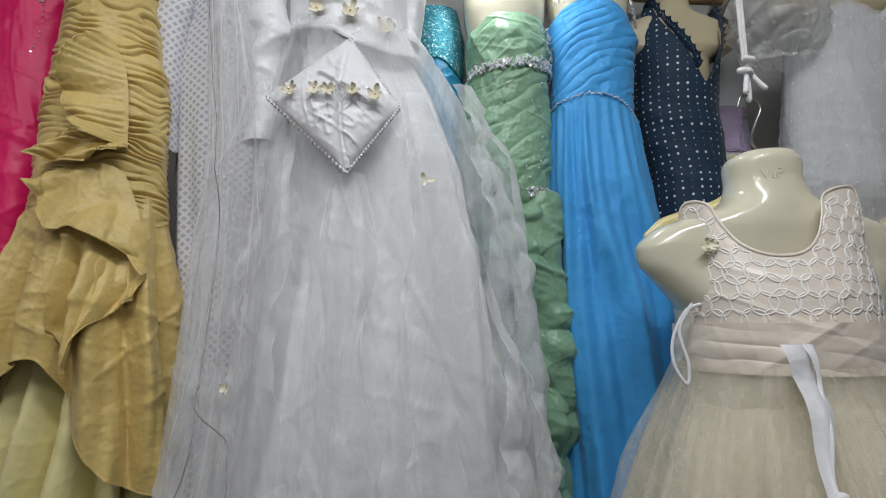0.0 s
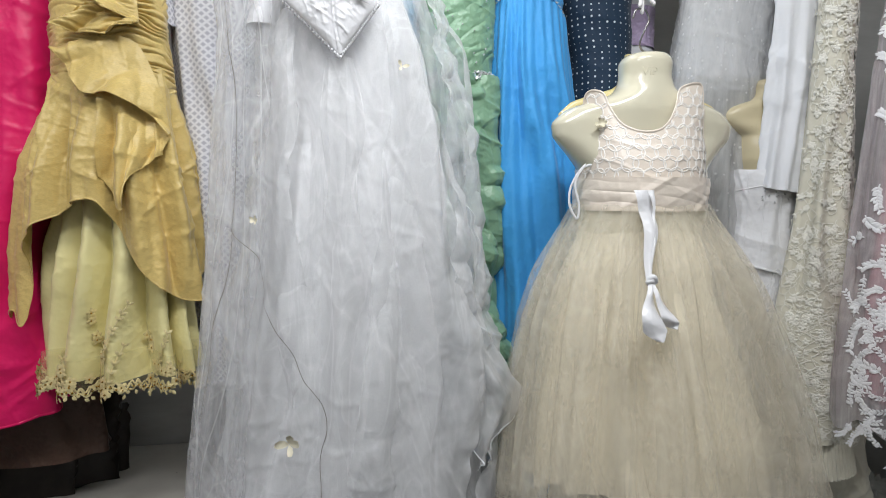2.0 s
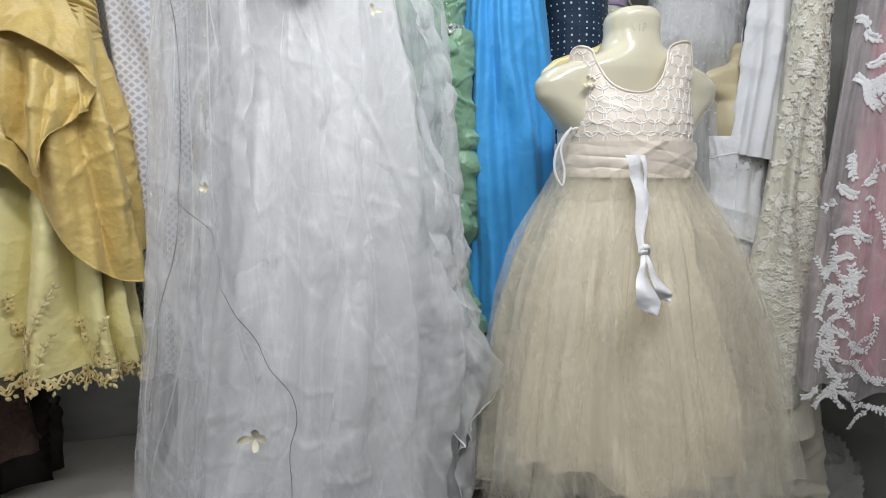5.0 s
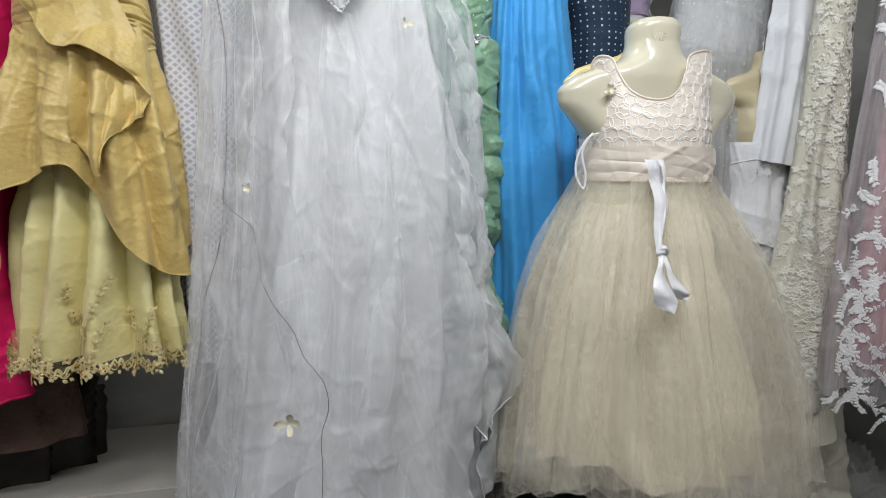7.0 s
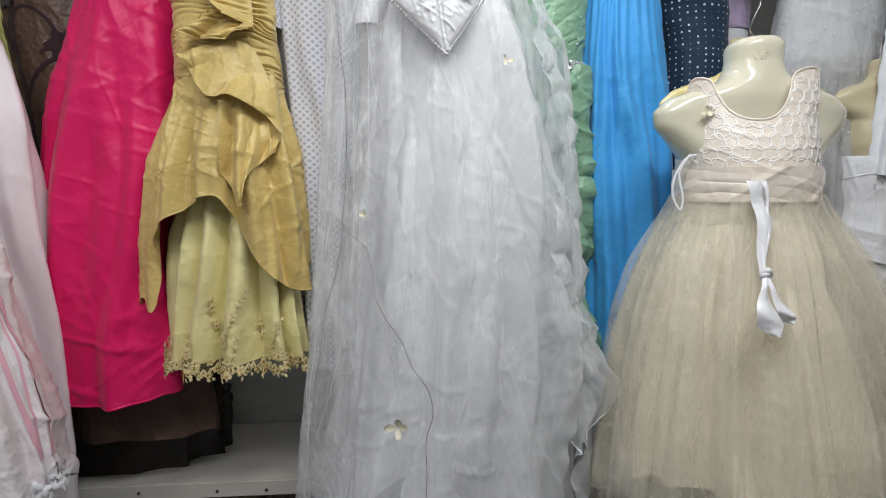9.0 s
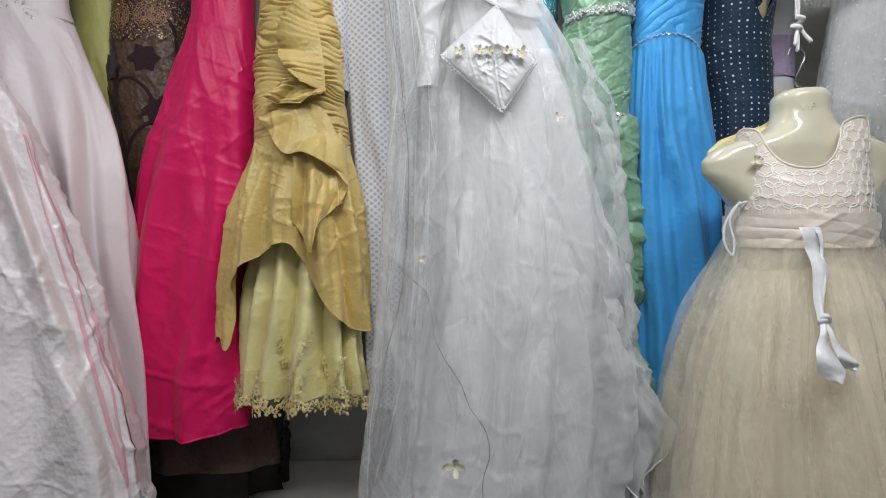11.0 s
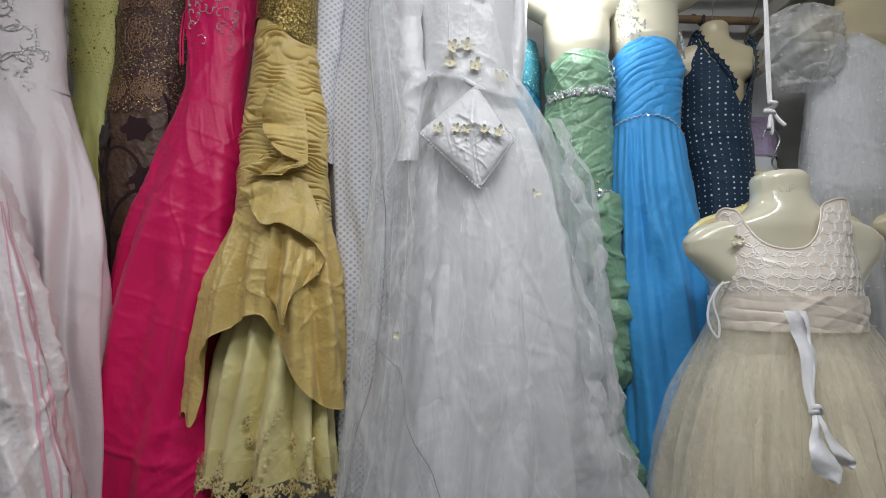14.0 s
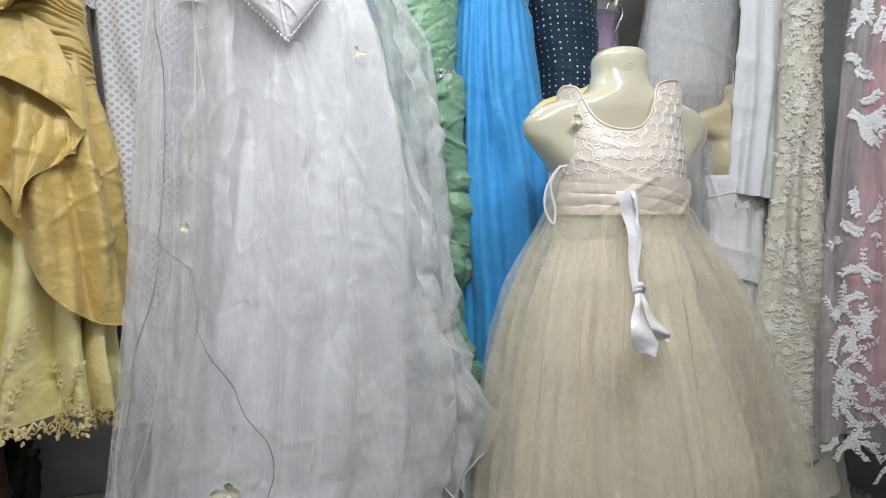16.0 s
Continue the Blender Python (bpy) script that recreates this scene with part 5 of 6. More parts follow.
beads_on("crystal_band", gd, th * gd.reach, RNG.uniform(1.98, 2.09, 90), 0.0032, gre, CRYSTAL, "", 0.006)

# ---- blue gown on a mannequin ----
torso("mannequin", 0.362, 1.145, 2.47, 0.19, "cream plastic hanging mannequin under a blue gown", slim=0.74)
hook_wire(0.362, 1.145, 2.475)
blu = thing("blue_gown", "sky blue chiffon gown with a pleated bust and crystal belt", "evening gown")
bb = Drape([(2.18, .285, .435, .09), (2.1, .261, .460, .12), (2.06, .260, .470, .12), (2.01, .266, .460, .11), (1.9, .262, .453, .095), (1.84, .258, .458, .095)], 1.145, 137, ruche=(0.0035, 0.022, 1.9, 2.16, -0.35, 0.35), crease=(0.004, 10))
btop = soft_edge((-180, 2.06), (-90, 2.10), (-50, 2.135), (-5, 2.165), (25, 2.165), (60, 2.11), (90, 2.07), (180, 2.06))
belt = soft_edge((-180, 1.9), (-90, 1.90), (-50, 1.912), (-10, 1.918), (25, 1.905), (60, 1.875), (90, 1.855), (180, 1.9))
sheet("bodice", bb, blu, BLUE, 220, 200, "pleated blue chiffon bust", top=btop, bot=belt)
bs_ = Drape([(1.93, .262, .453, .095), (1.84, .254, .466, .10), (1.74, .248, .476, .105), (1.58, .248, .5, .112), (1.42, .249, .51, .118), (1.26, .253, .518, .12), (1.1, .258, .52, .12), (.85, .258, .51, .12), (.6, .24, .46, .11), (.46, .22, .42, .10)],
            1.145, 139, folds=((7, 0.020, 1.94, 1.5, 1.2), (23, 0.004, 1.94, 1.85, 1.0)), crease=(0.002, 10))
sheet("skirt", bs_, blu, BLUE, 280, 260, "long blue chiffon skirt in soft folds", top=lambda th: belt(th) + 0.004, bot=lambda th: .50 + 0.04 * np.sin(th * 4) + 0.015 * np.sin(th * 11))
th = np.radians(np.linspace(-92, 92, 66))
for dz in (0.0,):
    beads_on("crystal_belt", bb, th * bb.reach, belt(th) + dz + 0.002 * np.sin(th * 40), 0.0027, blu, CRYSTAL, "narrow crystal belt", 0.005)
# beaded shoulder net
sn = Drape([(2.34, .29, .38, .05), (2.26, .255, .42, .08), (2.18, .27, .455, .10), (2.12, .262, .462, .118)], 1.145, 140, lift=0.003)
beads_on("shoulder_beads", sn, np.concatenate((RNG.uniform(-.09, -.02, 120), RNG.uniform(.07, .12, 60))), np.concatenate((RNG.uniform(2.14, 2.3, 120), RNG.uniform(2.1, 2.18, 60))), 0.0035, blu, CRYSTAL, "crystal beads on the sheer shoulder", 0.004)

# ---- navy halter gown on a mannequin ----
torso("mannequin", 0.60, 1.22, 2.25, 0.165, "tan plastic hanging mannequin in a navy gown", PLASTIC_DULL, slim=0.72)
hook_wire(0.60, 1.22, 2.255)
nav = thing("navy_gown", "navy jersey halter gown with white flocked dots and ruffled neckline", "evening gown")
nd = Drape([(2.215, .525, .685, .07), (2.15, .503, .71, .10), (2.08, .492, .710, .125), (2.0, .492, .695, .125), (1.93, .492, .692, .115), (1.85, .50, .698, .11), (1.78, .515, .70, .11), (1.7, .515, .70, .115), (1.4, .51, .71, .125), (1.1, .50, .72, .13)],
           1.22, 149, folds=((7, 0.007, 1.9, 1.4, 1.2),), crease=(0.003, 7))
vneck = soft_edge((-180, 1.98), (-110, 2.0), (-95, 2.12), (-78, 2.195), (-55, 2.20), (-35, 2.14), (-5, 2.05), (16, 1.985), (24, 1.985), (40, 2.05), (58, 2.14), (72, 2.19), (84, 2.19), (95, 2.10), (112, 2.0), (180, 1.98))
sheet("gown_body", nd, nav, NAVY, 260, 240, top=vneck)
for a in ((-78, 16), (24, 84)):
    th = np.radians(np.linspace(a[0], a[1], 70))
    base = nd.at(th, vneck(th) - 0.004, 0.002)
    flounce("neck_ruffle", base[::7], (0.0, -.45, .5), .022, nav, NAVY, 12, 0.010, 5 + a[0] % 7, 140, 8, "gathered navy ruffle")

# ---- sheer dotted gown on a mannequin ----
torso("mannequin", 0.985, 1.145, 2.335, 0.19, "tan plastic hanging mannequin in a sheer dotted gown", PLASTIC_DULL, slim=0.62)
hook_wire(0.985, 1.145, 2.34)
she = thing("dotted_tulle_gown", "sheer grey-white dotted tulle gown with puffed sleeves", "wedding dress")
srows = [(2.16, .875, 1.10, .10), (2.1, .855, 1.115, .12), (2.0, .835, 1.118, .122), (1.83, .812, 1.1, .11), (1.66, .80, 1.09, .115), (1.26, .775, 1.1, .14), (.9, .755, 1.12, .16), (.55, .74, 1.14, .18)]
si = Drape(srows, 1.145, 151, folds=((9, 0.014, 1.7, 1.2, 1.3),), ruche=(0.004, 0.016, 1.66, 2.15), crease=(0.003, 9), lift=-0.006)
sweet = soft_edge((-180, 2.09), (-90, 2.10), (-35, 2.155), (0, 2.10), (35, 2.155), (90, 2.10), (180, 2.09))
sheet("lining", si, she, COTTON_WHITE, 200, 220, "opaque white lining", top=sweet, bot=lambda th: 1.68 + 0 * th)
so = Drape(srows, 1.145, 157, folds=((12, 0.018, 1.75, 1.2, 1.3), (25, 0.008, 1.7, 1.2, 1.2)), ruche=(0.003, 0.014, 1.66, 2.15), crease=(0.006, 9), lift=0.005)
sheet("tulle_layer", so, she, NET_DOTTED, 220, 240, "dotted tulle layer", top=sweet)
so2 = Drape(srows, 1.145, 158, folds=((10, 0.018, 1.75, 1.2, 1.3),), crease=(0.006, 9), lift=0.0)
sheet("tulle_layer", so2, she, NET_DOTTED, 180, 180, "dotted tulle layer", top=lambda th: 1.72 + 0 * th)
for cx in (0.80, 1.17):
    pd = Drape([(2.245, cx - .03, cx + .05, .03), (2.22, cx - .075, cx + .075, .075), (2.15, cx - .10, cx + .095, .10), (2.08, cx - .09, cx + .09, .09), (2.03, cx - .05, cx + .06, .055), (2.01, cx - .04, cx + .05, .045)], 1.11, 163, puff=(0.03, 18, 18), crease=(0.012, 14))
    sheet("puff_sleeve", pd, she, NET_DOTTED, 140, 110, "gathered dotted tulle puff sleeve")

# ---- lilac sashed dress behind ----
lil = thing("lilac_sash_dress", "white dress with a lilac satin sash, half hidden behind", "dress")
lw = Drape([(2.2, .72, .83, .04), (2.05, .70, .85, .06), (1.9, .70, .84, .06), (1.6, .68, .86, .08), (1.1, .66, .88, .1)], 1.34, 167, folds=((9, .012, 1.85, 1.5, 1.3),))
sheet("dress_body", lw, lil, COTTON_WHITE, 120, 140)
lsash = Drape([(1.985, .697, .845, .068), (1.86, .697, .845, .068)], 1.34, 168, ruche=(0.005, 0.025, 1.84, 2.0))
sheet("sash", lsash, lil, LILAC, 120, 60, "lilac satin sash")
hook_wire(0.775, 1.40, 2.2, lil)

# ---- cream flower girl dress on a mannequin ----
cm = torso("mannequin", 0.545, 0.85, 1.696, 0.222, "glossy cream plastic hanging mannequin with raised letters on its neck", PLASTIC, True)
crm = thing("flower_girl_dress", "cream tulle girl's dress with looped cord bodice and sash", "dress")
cb = Drape([(1.64, .390, .705, .075), (1.6, .392, .697, .085), (1.52, .396, .680, .108), (1.46, .396, .680, .128), (1.40, .397, .678, .135), (1.33, .398, .676, .122)], 0.85, 173, crease=(0.003, 8), lift=0.004, deep=1.0)
neck = soft_edge((-180, 1.58), (-114, 1.55), (-100, 1.49), (-90, 1.478), (-85, 1.53), (-80, 1.59), (-70, 1.612), (-54, 1.606), (-48, 1.575), (-40, 1.542), (-30, 1.524), (-18, 1.517), (-6, 1.522), (4, 1.545), (10, 1.58), (15, 1.616), (38, 1.628), (44, 1.58), (52, 1.50), (64, 1.472), (97, 1.48), (114, 1.55), (180, 1.58))
bod = sheet("bodice", cb, crm, CREAM_SATIN, 280, 160, "cream satin bodice with looped cord embroidery", top=neck, bot=lambda th: 1.40 + 0 * th)
hem_cord(cb, crm, neck, CREAM_SATIN, 0.004, (-130, 130), "neck_binding")
rng = np.random.default_rng(44)
cords = []
t = np.linspace(0, 2 * math.pi, 34)
for r, z0 in enumerate(np.arange(1.424, 1.63, 0.0235)):
    for s0 in np.arange(-.215, .215, 0.0285) + (0.01425 if r % 2 else 0):
        rad = 0.0172 * rng.uniform(0.9, 1.1)
        wob = rng.uniform(0, 6.3)
        s = s0 + rng.uniform(-.002, .002) + rad * np.cos(t) * (1 + 0.06 * np.sin(2 * t + wob))
        z = z0 + rng.uniform(-.002, .002) + rad * 0.95 * np.sin(t) * (1 + 0.06 * np.cos(3 * t + wob))
        keep = (z < neck(s / cb.reach) - 0.006) & (z > 1.412)
        run = np.flatnonzero(np.diff(np.concatenate(([0], keep.astype(int), [0]))))
        for i, j in zip(run[::2], run[1::2]):
            if j - i > 5:
                cords.append(cord_on(cb, s[i:j], z[i:j], 0.0027, 0.0005, 0.55))
piece("cord_embroidery", raw_mesh("cord_embroidery", *join(sewn(cords)), CREAM_CORD), bod, "looped white cord embroidery")
sash = Drape([(1.420, .393, .686, .142), (1.385, .391, .687, .142), (1.348, .393, .687, .138)], 0.85, 179, ruche=(0.0018, 0.024, 1.30, 1.46, 0.12, 0.15), crease=(0.003, 10), lift=0.004, deep=1.0)
sh = sheet("sash", sash, crm, CREAM_SATIN, 240, 70, "folded cream satin sash")
crows = [(1.362, .395, .688, .130), (1.30, .368, .722, .15), (1.22, .334, .768, .175), (1.09, .295, .832, .20), (.96, .270, .895, .218), (.86, .254, .935, .232), (.68, .236, .985, .25), (.55, .235, 1.015, .255)]
ci = Drape([(z, a + 0.03 * min(1, (1.362 - z) * 4), b - 0.09 * min(1, (1.362 - z) * 3), d) for z, a, b, d in crows], 0.85, 181, folds=((12, 0.026, 1.35, 1.0, 1.3), (31, 0.006, 1.35, 1.1, 1.2)), lift=-0.03, deep=1.0)
tulle_hem = soft_edge((-180, .60), (-90, .625), (-70, .66), (-42, .70), (-28, .68), (0, .65), (40, .62), (90, .58), (180, .60))
sheet("skirt_lining", ci, crm, CREAM_LINING, 300, 140, "opaque cream lining skirt", bot=lambda th: tulle_hem(th) + 0.05 + 0.02 * np.sin(th * 3))
for k, (seed, lift) in enumerate(((183, -0.014), (187, 0.0), (191, 0.012))):
    ct = Drape(crows, 0.85, seed, folds=((11 + 3 * k, 0.034, 1.357, 1.15, 0.9), (31 + 6 * k, 0.010, 1.36, 1.25, 0.9)), crease=(0.003, 8), lift=lift, deep=1.0)
    cbot = lambda th, k=k: tulle_hem(th) + 0.016 * k - 0.012 + 0.016 * np.sin(th * 5 + 2 * k) + 0.012 * np.sin(th * 13 + k)
    layer = sheet("tulle_layer", ct, crm, NET_CREAM, 420, 170, "sheer cream tulle layer", bot=cbot)
    hem_cord(ct, layer, cbot, NET_CREAM, 0.004, name="tulle_edge", n=500)
for k, th0 in enumerate((-1.2, -0.95, -0.7, -0.5, -0.28, -0.1, 0.08, 0.25, 0.5, 0.75, 1.0)):
    z = np.linspace(1.35, .70, 90)
    trim("tulle_fold", [cord_on(ct, (th0 + 0.06 * np.sin(z * 4 + k)) * ct.reach, z, np.linspace(0.002, 0.008, 90), 0.001)], crm, NET_CREAM)


def ribbon_line(name, pts, width, parent, material, label="", n=70, twist=0.0):
    p = smooth_path(pts, n)
    u = np.linspace(0, 1, n)
    w = np.interp(u, np.linspace(0, 1, np.size(width)), np.atleast_1d(width))[:, None]
    a = twist * np.sin(u * 5 + 0.4)
    side = np.stack((np.cos(a), np.sin(a) * 0.8, 0.15 * np.sin(u * 9)), 1)
    cross = np.linspace(-0.5, 0.5, 7)
    pts3 = p[:, None] + (cross[None, :, None] * w[:, None]) * side[:, None] + (np.array((0, -1, 0)) * (0.004 * np.cos(cross * 5) + 0.003 * np.sin(u * 14)[:, None])[..., None])
    return piece(name, grid_mesh(name, pts3, None, None, material), parent, label)


ribbon_line("bow_ribbon", [(.462, .694, 1.392), (.468, .688, 1.36), (.472, .674, 1.318), (.462, .655, 1.262), (.452, .640, 1.212)], (.036, .040, .034, .020, .010), crm, SATIN_WHITE, "white satin ribbon tail with a knot", twist=0.35)
ribbon_line("bow_ribbon", [(.482, .694, 1.392), (.486, .686, 1.35), (.476, .668, 1.30), (.462, .650, 1.245), (.455, .638, 1.21)], (.020, .016, .010, .012, .008), crm, SATIN_WHITE, "white satin ribbon tail", twist=0.9)
knot = [(.448, .636, 1.215), (.455, .630, 1.222), (.462, .634, 1.214), (.456, .638, 1.206), (.448, .634, 1.212), (.458, .628, 1.216)]
piece("ribbon_knot", raw_mesh("ribbon_knot", *tube(knot, 0.006, 7, 40), SATIN_WHITE), crm)
ribbon_line("ribbon_tail", [(.452, .632, 1.21), (.444, .618, 1.18), (.440, .604, 1.15), (.446, .594, 1.122), (.454, .592, 1.104)], (.010, .024, .042, .046, .014), crm, SATIN_WHITE, "white satin ribbon tail", twist=0.4)
ribbon_line("ribbon_tail", [(.456, .632, 1.21), (.462, .614, 1.178), (.474, .604, 1.15), (.484, .602, 1.132), (.490, .604, 1.124)], (.008, .020, .034, .030, .010), crm, SATIN_WHITE, "white satin ribbon tail", twist=0.6)
v, f = tube([(.40, .80, 1.45), (.375, .80, 1.44), (.352, .80, 1.40), (.350, .80, 1.36), (.368, .80, 1.33), (.372, .80, 1.36), (.362, .80, 1.41), (.385, .80, 1.452)], 0.0028, 6, 60, flat=0.5)
piece("side_loop", raw_mesh("side_loop", v, f, WHITE_CORD), crm, "loose white ribbon loop at the side")
rp = cb.at(np.array([math.asin((.420 - .546) / .15)]), np.array([1.536]), 0.006)[0]
blossom(rp, (-0.3, -1, 0.2), 0.013, crm, "rosette", PETAL, 6, 77, "small peach ribbon rosette")
blossom(rp + np.array((0, -.004, 0)), (-0.3, -1, 0.2), 0.008, crm, "rosette", PETAL, 5, 78)

rope = thing("hanging_rope", "white cotton cord knotted round a wire hook above the mannequin", "rope")
for dx, k in ((-.002, 0), (.003, 1)):
    v, f = tube([(.506 + dx, .80, TALL), (.508 + dx, .80 + .002 * k, 2.2), (.504 + dx, .80, 1.95), (.504 + dx, .80, 1.845)], 0.003, 8, 60)
    piece("cord", raw_mesh("cord", v, f, ROPE), rope)
v, f = tube([(.498, .795, 1.85), (.512, .792, 1.845), (.51, .805, 1.838), (.496, .803, 1.832), (.502, .79, 1.826), (.513, .80, 1.822)], 0.005, 8, 40)
piece("knot", raw_mesh("knot", v, f, ROPE), rope)
for pts in ([(.505, .797, 1.83), (.499, .793, 1.81), (.494, .79, 1.786)], [(.507, .797, 1.83), (.518, .793, 1.808), (.530, .79, 1.793)], [(.505, .80, 1.83), (.506, .80, 1.80), (.505, .80, 1.775)]):
    v, f = tube(pts, (.003, .004, .0045), 7, 16)
    piece("cord_end", raw_mesh("cord_end", v, f, ROPE), rope)
v, f = tube([(.484, .80, 1.765), (.492, .80, 1.785), (.512, .80, 1.785), (.522, .80, 1.765), (.512, .80, 1.74), (.508, .81, 1.715), (.530, .83, 1.705), (.546, .85, 1.712)], 0.0022, 7, 60)
piece("hook", raw_mesh("hook", v, f, STEEL), rope, "bent steel hook")

# ---- corset and skirt on a small mannequin ----
torso("mannequin", 1.045, 1.06, 1.705, 0.135, "tan plastic child-size hanging mannequin with corset", PLASTIC_DULL, bottom=-0.8, slim=0.9)
ribbon_line("hanging_loop", [(1.06, 1.09, 1.66), (1.055, 1.08, 1.74), (1.075, 1.10, 1.9), (1.08, 1.16, 2.3), (1.08, 1.16, 2.51)], .012, tagged(new("mannequin_sling"), "white tape sling that holds the small mannequin", "sling"), SATIN_WHITE)
cor = thing("corset", "white satin boned corset with silver studs, on a small mannequin", "corset")
kd = Drape([(1.48, .945, 1.14, .085), (1.45, .942, 1.145, .095), (1.33, .95, 1.143, .085), (1.22, .937, 1.155, .095), (1.12, .93, 1.17, .105)], 1.06, 193, folds=((11, 0.004, 1.5, 1.3, 1.2),), crease=(0.004, 9), lift=0.003)
kbot = soft_edge((-180, 1.16), (-90, 1.20), (-40, 1.185), (0, 1.165), (40, 1.14), (90, 1.16), (180, 1.16))
ktop = soft_edge((-180, 1.44), (-90, 1.455), (-30, 1.455), (20, 1.47), (60, 1.48), (180, 1.44))
sheet("corset_body", kd, cor, SATIN_WHITE, 160, 110, top=ktop, bot=kbot)
hem_cord(kd, cor, kbot, SATIN_WHITE, 0.006, (-110, 110))
for th0 in (-0.9, -0.45, 0.05, 0.5):
    z = np.linspace(1.45, 1.19, 40)
    trim("boning", [cord_on(kd, (th0 + 0.1 * (1.33 - z)) * kd.reach, z, 0.004, 0.0005)], cor, SATIN_WHITE)
trim("bust_band", [cord_on(kd, np.linspace(-1.3, 1.2, 40) * kd.reach, np.linspace(1.395, 1.44, 40), 0.005, 0.001)], cor, SATIN_WHITE)
beads_on("studs", kd, RNG.uniform(-.06, .09, 26), RNG.uniform(1.36, 1.46, 26), 0.003, cor, CRYSTAL, "silver studs", 0.003)
trim("shoulder_strap", [tube([(1.0, 1.03, 1.45), (.998, 1.035, 1.52), (.985, 1.06, 1.585), (.96, 1.10, 1.60), (.95, 1.15, 1.58)], 0.004, 6, 40, flat=0.4)], cor, SATIN_WHITE, "thin white shoulder strap")
ksk = Drape([(1.21, .945, 1.15, .085), (.86, .90, 1.18, .12), (.5, .86, 1.22, .16), (.3, .84, 1.24, .17)], 1.06, 197, folds=((9, 0.02, 1.15, 0.7, 1.4),), crease=(0.004, 6))
skt = thing("white_skirt", "long white satin skirt under the corset", "skirt")
sheet("skirt_body", ksk, skt, SATIN_WHITE, 180, 120)
ksn = Drape([(1.21, .942, 1.153, .088), (.86, .893, 1.187, .13), (.5, .85, 1.23, .17), (.36, .83, 1.25, .18)], 1.06, 199, folds=((13, 0.02, 1.15, 0.7, 1.4),), lift=0.006)
sheet("net_overlay", ksn, skt, NET_WHITE, 200, 120)

# ---- white sleeveless top on the rail ----
jac = thing("blouse", "white cotton top hanging from tape straps", "blouse")
jd = Drape([(2.18, 1.04, 1.19, .03), (2.1, 1.02, 1.195, .04), (1.94, 1.008, 1.19, .045), (1.63, 1.003, 1.178, .05), (1.385, .985, 1.165, .055)], 1.0, 211, folds=((8, 0.012, 2.1, 1.6, 1.4),), crease=(0.005, 7))
sheet("top_body", jd, jac, COTTON_WHITE, 180, 160, bot=lambda th: 1.39 - 0.012 * th)
for x, sway in ((1.03, .006), (1.055, -.01), (1.10, .004)):
    ribbon_line("tape_strap", [(x + .02, 1.13, 2.52), (x + sway, 1.02, 2.25), (x, .99, 2.1), (x - sway, .985, 1.98), (x + .004, .982, 1.86)], .011, jac, SATIN_WHITE, "white tape strap", twist=0.5)

# ---- ivory lace gown ----
ivo = thing("ivory_lace_gown", "ivory corded lace gown over satin with a pleated net hem", "wedding dress")
irows = [(2.1, 1.09, 1.16, .03), (1.95, 1.075, 1.165, .05), (1.71, 1.066, 1.16, .055), (1.51, 1.06, 1.175, .065), (1.3, 1.045, 1.20, .075), (1.0, 1.01, 1.245, .085), (.72, 1.012, 1.252, .09)]
idr = Drape(irows, 0.925, 223, folds=((6, 0.02, 1.8, 1.0, 1.3),), crease=(0.002, 6))
sheet("satin_layer", idr, ivo, IVORY, 160, 180, "ivory satin layer")
hook_wire(1.125, 0.925, 2.1, ivo)
rng = np.random.default_rng(55)
cords, leaves = [], []
for k in range(720):
    z0 = rng.uniform(.715, 1.95) if k % 3 else rng.uniform(.715, 1.3)
    s0 = rng.uniform(-1.5, 1.5) * idr.reach
    r = rng.uniform(.006, .017)
    t = np.linspace(0, rng.uniform(3.5, 6.3), 22)
    cords.append(cord_on(idr, s0 + r * np.cos(t + k) * (1 + .25 * np.cos(3 * t)), z0 + r * 1.2 * np.sin(t + k) * (1 + .25 * np.sin(2 * t + k)), 0.0019, 0.003))
    if k % 2:
        for q in range(5):
            leaves.append(leaf_on(idr, s0, z0, q * 1.25 + k, rng.uniform(.008, .014), .007, 0.003))
for k in range(90):
    z0, s0 = rng.uniform(.72, 1.9), rng.uniform(-1.4, 1.4) * idr.reach
    spray(idr, s0, z0, rng.uniform(0, 6.3), 0.06, 0.012, rng, cords, leaves, rng.uniform(-1.5, 1.5), 0.002, 4)
trim("corded_lace", cords + leaves, ivo, IVORY_CORD, "raised ivory corded lace flowers", "stuff")
ird = Drape([(.74, 1.03, 1.24, .08), (.67, 1.02, 1.25, .092), (.615, 1.015, 1.262, .1)], 0.925, 227, folds=((60, 0.006, .75, .7, 1.0),))
sheet("pleated_hem", ird, ivo, IVORY, 420, 24, "finely pleated ivory net hem")
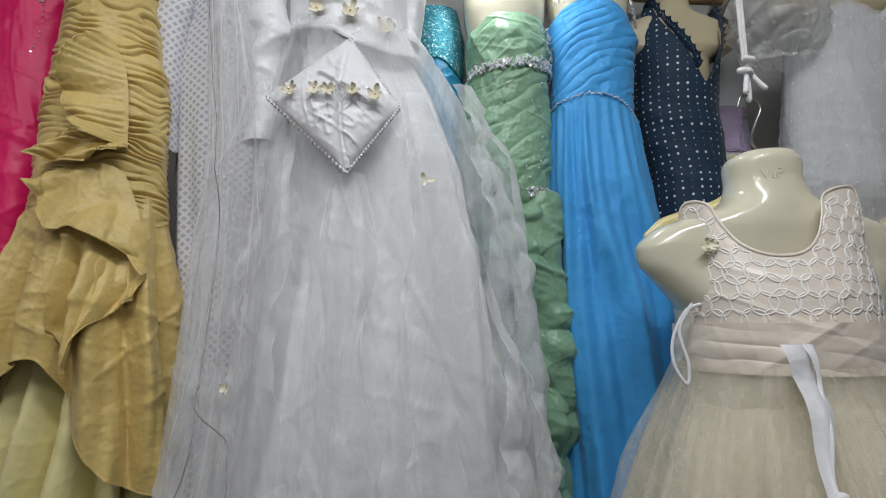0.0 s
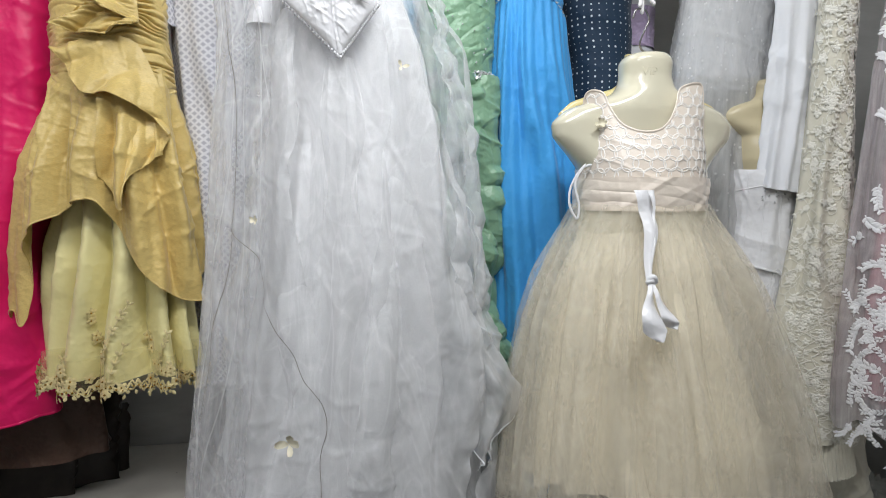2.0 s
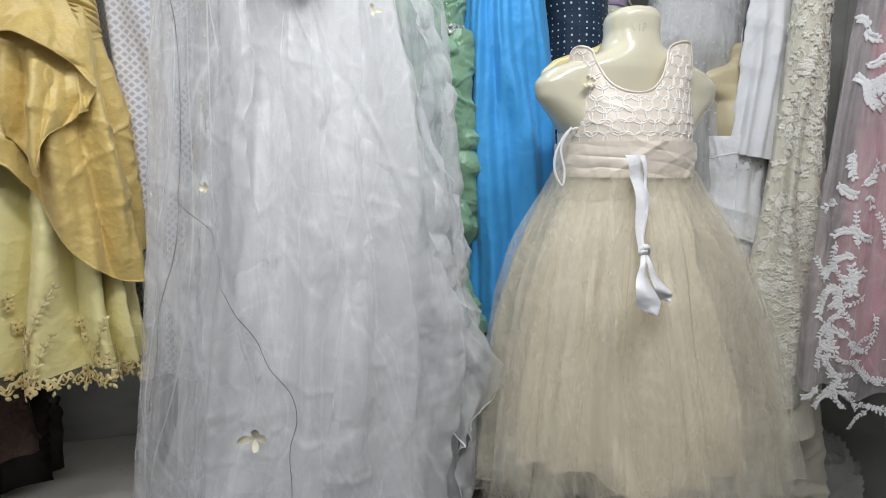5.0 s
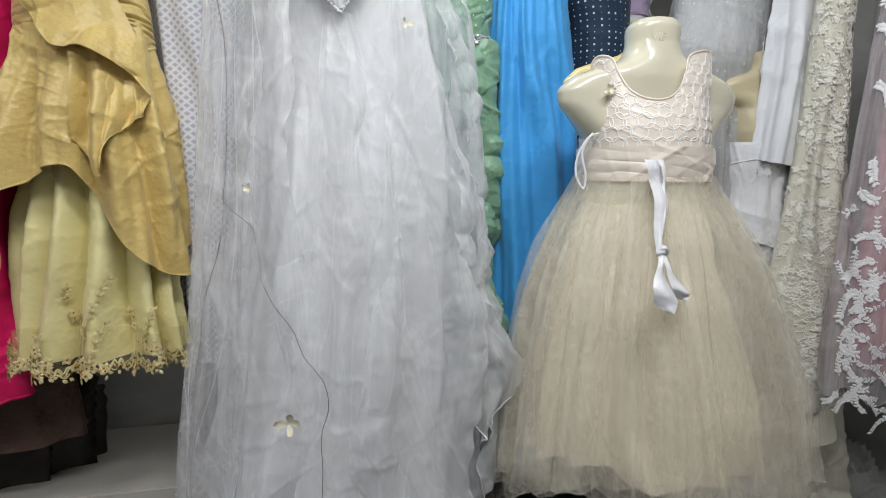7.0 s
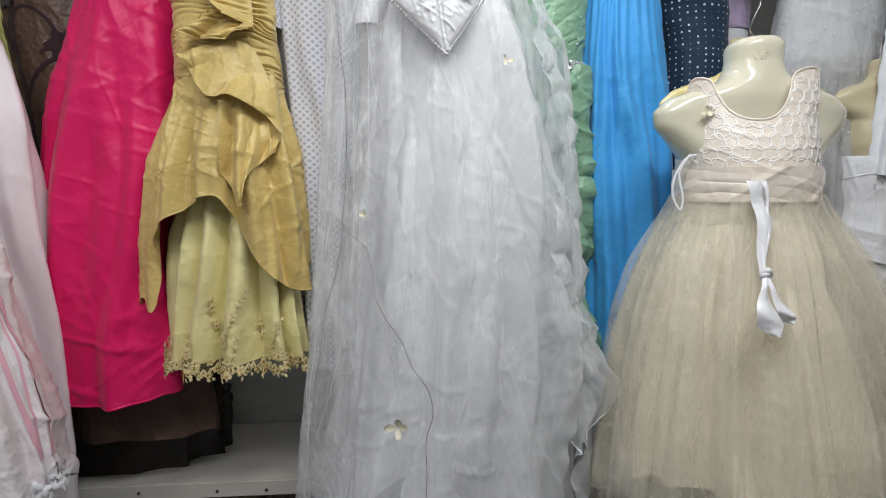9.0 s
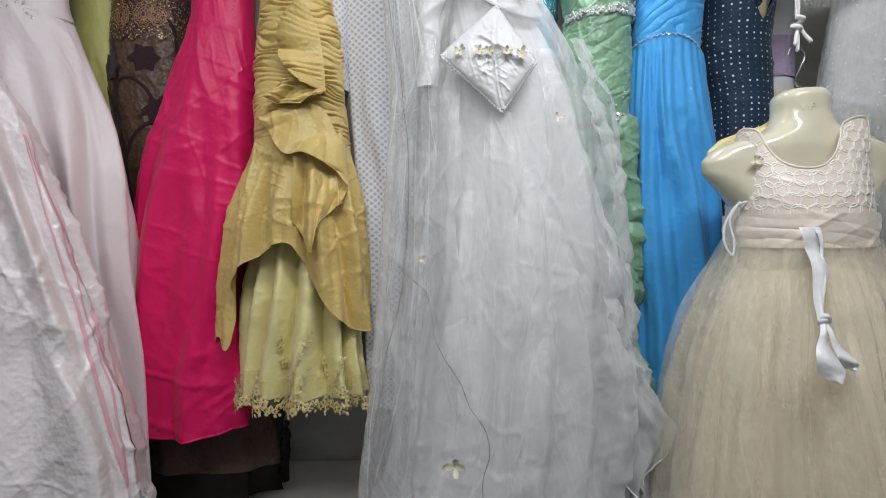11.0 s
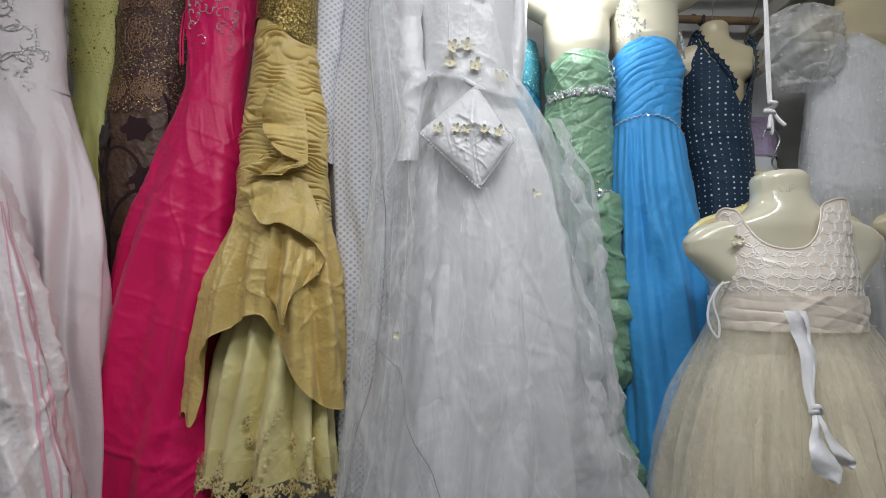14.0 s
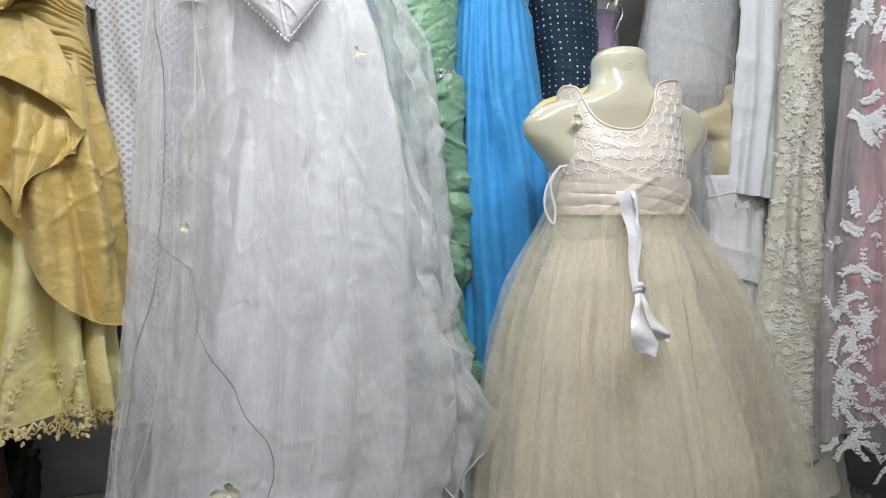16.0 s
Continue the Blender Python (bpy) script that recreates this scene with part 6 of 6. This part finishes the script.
for k, (dx, zt, zb) in enumerate(((0, .68, .36), (.14, .74, .30))):
    us = thing("underskirt", "ivory satin underskirt hanging below a lace gown", "petticoat", group="ivory petticoats")
    ud = Drape([(zt, 1.06 + dx, 1.24 + dx, .06), (.55, 1.05 + dx, 1.26 + dx, .07), (zb, 1.04 + dx, 1.29 + dx, .085)], 1.0, 229 + k, folds=((7, 0.016, zt, .5, 1.3),), crease=(0.012, 7))
    sheet("skirt_body", ud, us, IVORY, 160, 90, bot=lambda th, zb=zb, k=k: zb + .03 * np.sin(th * 2 + 2 * k))
    v, f = tube([(1.15 + dx, 1.06, zt - .01), (1.15 + dx, 1.12, zt + .5), (1.15 + dx, 1.15, 1.8), (1.15 + dx, 1.16, 2.51)], 0.003, 6, 40)
    piece("hanging_tape", raw_mesh("hanging_tape", v, f, ROPE), us)

# ---- pink gown under white lace ----
pla = thing("pink_lace_gown", "rose pink gown under sheer net with white leaf embroidery", "evening gown")
prow = [(2.15, 1.17, 1.40, .06), (1.95, 1.13, 1.46, .09), (1.6, 1.105, 1.52, .11), (1.34, 1.09, 1.57, .125), (1.13, 1.08, 1.6, .135), (.92, 1.072, 1.63, .14), (.74, 1.08, 1.66, .145)]
pin = Drape([(z, a + .045, b - .02, d) for z, a, b, d in prow], 0.79, 233, folds=((9, 0.022, 2.0, 1.3, 1.3),), crease=(0.005, 6), lift=-0.03)
sheet("pink_lining", pin, pla, ROSE_LINING, 200, 200, "rose pink satin lining", bot=lambda th: .86 + .02 * np.sin(th * 3))
pne = Drape(prow, 0.79, 239, folds=((10, 0.016, 2.0, 1.3, 1.3),), crease=(0.003, 6))
phem = lambda th: .785 + .018 * np.sin(th * 9) - .03 * np.sin(th)
sheet("net_layer", pne, pla, NET_PINK, 240, 220, "sheer pale net layer", bot=phem)
hook_wire(1.285, 0.79, 2.15, pla)
rng = np.random.default_rng(66)
cords, leaves = [], []
for zz, cnt, ln in ((.80, 24, .07), (.85, 15, .07), (.92, 13, .08), (1.0, 12, .09), (1.08, 10, .09), (1.18, 8, .09)):
    for s0 in np.linspace(-1.35, 0.9, cnt) * pne.reach:
        spray(pne, s0, zz + rng.uniform(-.03, .03), rng.uniform(0, 6.3), ln, .011, rng, cords, leaves, rng.uniform(-1.2, 1.2), .003, 9)
for k in range(34):
    spray(pne, rng.uniform(-1.5, -1.0) * pne.reach, rng.uniform(.85, 1.85), rng.uniform(0, 6.3), .07, .015, rng, cords, leaves, 1.0, .003, 8)
for k in range(22):
    spray(pne, rng.uniform(-1.3, .8) * pne.reach, rng.uniform(1.2, 1.9), rng.uniform(0, 6.3), .03, .018, rng, cords, leaves, .5, .002, 2)
trim("leaf_embroidery", cords + leaves, pla, WHITE_CORD, "white embroidered leaf sprays", "stuff")


# ---- bundles and bags below ----
def bundle(name, cx, cy, z0, sx, sy, sz, material, label, category, seed, rough=0.18, scale=5.0):
    """A slumped heap of folded cloth or film."""
    a, b = np.linspace(-math.pi, math.pi, 90), np.linspace(0, 1, 60)
    A, B = np.meshgrid(a, b)
    r = np.sin(np.clip(B, 0, 1) * math.pi * 0.5) ** 0.45
    h = np.cos(B * math.pi * 0.5) ** 0.55
    k = 1 + rough * (creased(np.cos(A) * scale / 3 + 9, np.sin(A) * scale / 3 + B * scale / 2, seed) - 0.3) + 0.12 * vnoise(np.cos(A) * 1.5 + 5, np.sin(A) * 1.5 + B * 2, seed)
    sq = (np.abs(np.cos(A)) ** 3.2 + np.abs(np.sin(A)) ** 3.2) ** (-1 / 3.2)
    pts = np.stack((cx + sx * np.cos(A) * r * k * sq, cy + sy * np.sin(A) * r * np.minimum(k, 1.08) * sq, z0 + sz * h * k), -1)
    me = grid_mesh(name, pts[::-1], None, None, material)
    return solo_mesh(name, me, label, category)


bundle("dark_bag", -1.16, 1.30, 0.546, .25, .13, .30, BLACK_BAG, "crumpled dark brown plastic bag standing on the white shelf", "bag", 3, 0.22, 7)
bundle("brown_box", -1.45, 1.33, 0.546, .14, .11, .22, BROWN_CLOTH, "dark brown cloth bundle on the white shelf", "bundle", 5, 0.1)
bundle("crumpled_cloth", -0.72, 1.30, 0.0, .26, .16, .38, PEACH, "peach cloth bundle stuffed under the shelf", "bundle", 9, 0.2)
bundle("crumpled_cloth", -1.3, 1.30, 0.0, .26, .16, .36, PEACH, "peach cloth bundle stuffed under the shelf", "bundle", 10, 0.2)
bundle("taupe_bag", 0.235, 1.12, 0.0, .11, .15, .52, TAUPE, "taupe cloth bag standing under the gowns", "bag", 11, 0.25, 7)
bundle("green_bundle", 0.52, 1.2, 0.0, .22, .24, .40, DARK_GREEN, "dark green cloth heap on the floor", "bundle", 13, 0.2)
bundle("crumpled_cloth", 1.5, 1.15, 0.0, .20, .20, .42, GREY_LACE, "grey spotted lace heap on the floor", "bundle", 15, 0.15)
bundle("crumpled_cloth", 1.12, 0.98, 0.0, .16, .14, .32, GREY_LACE, "grey lace heap on the floor", "bundle", 17, 0.25, 8)
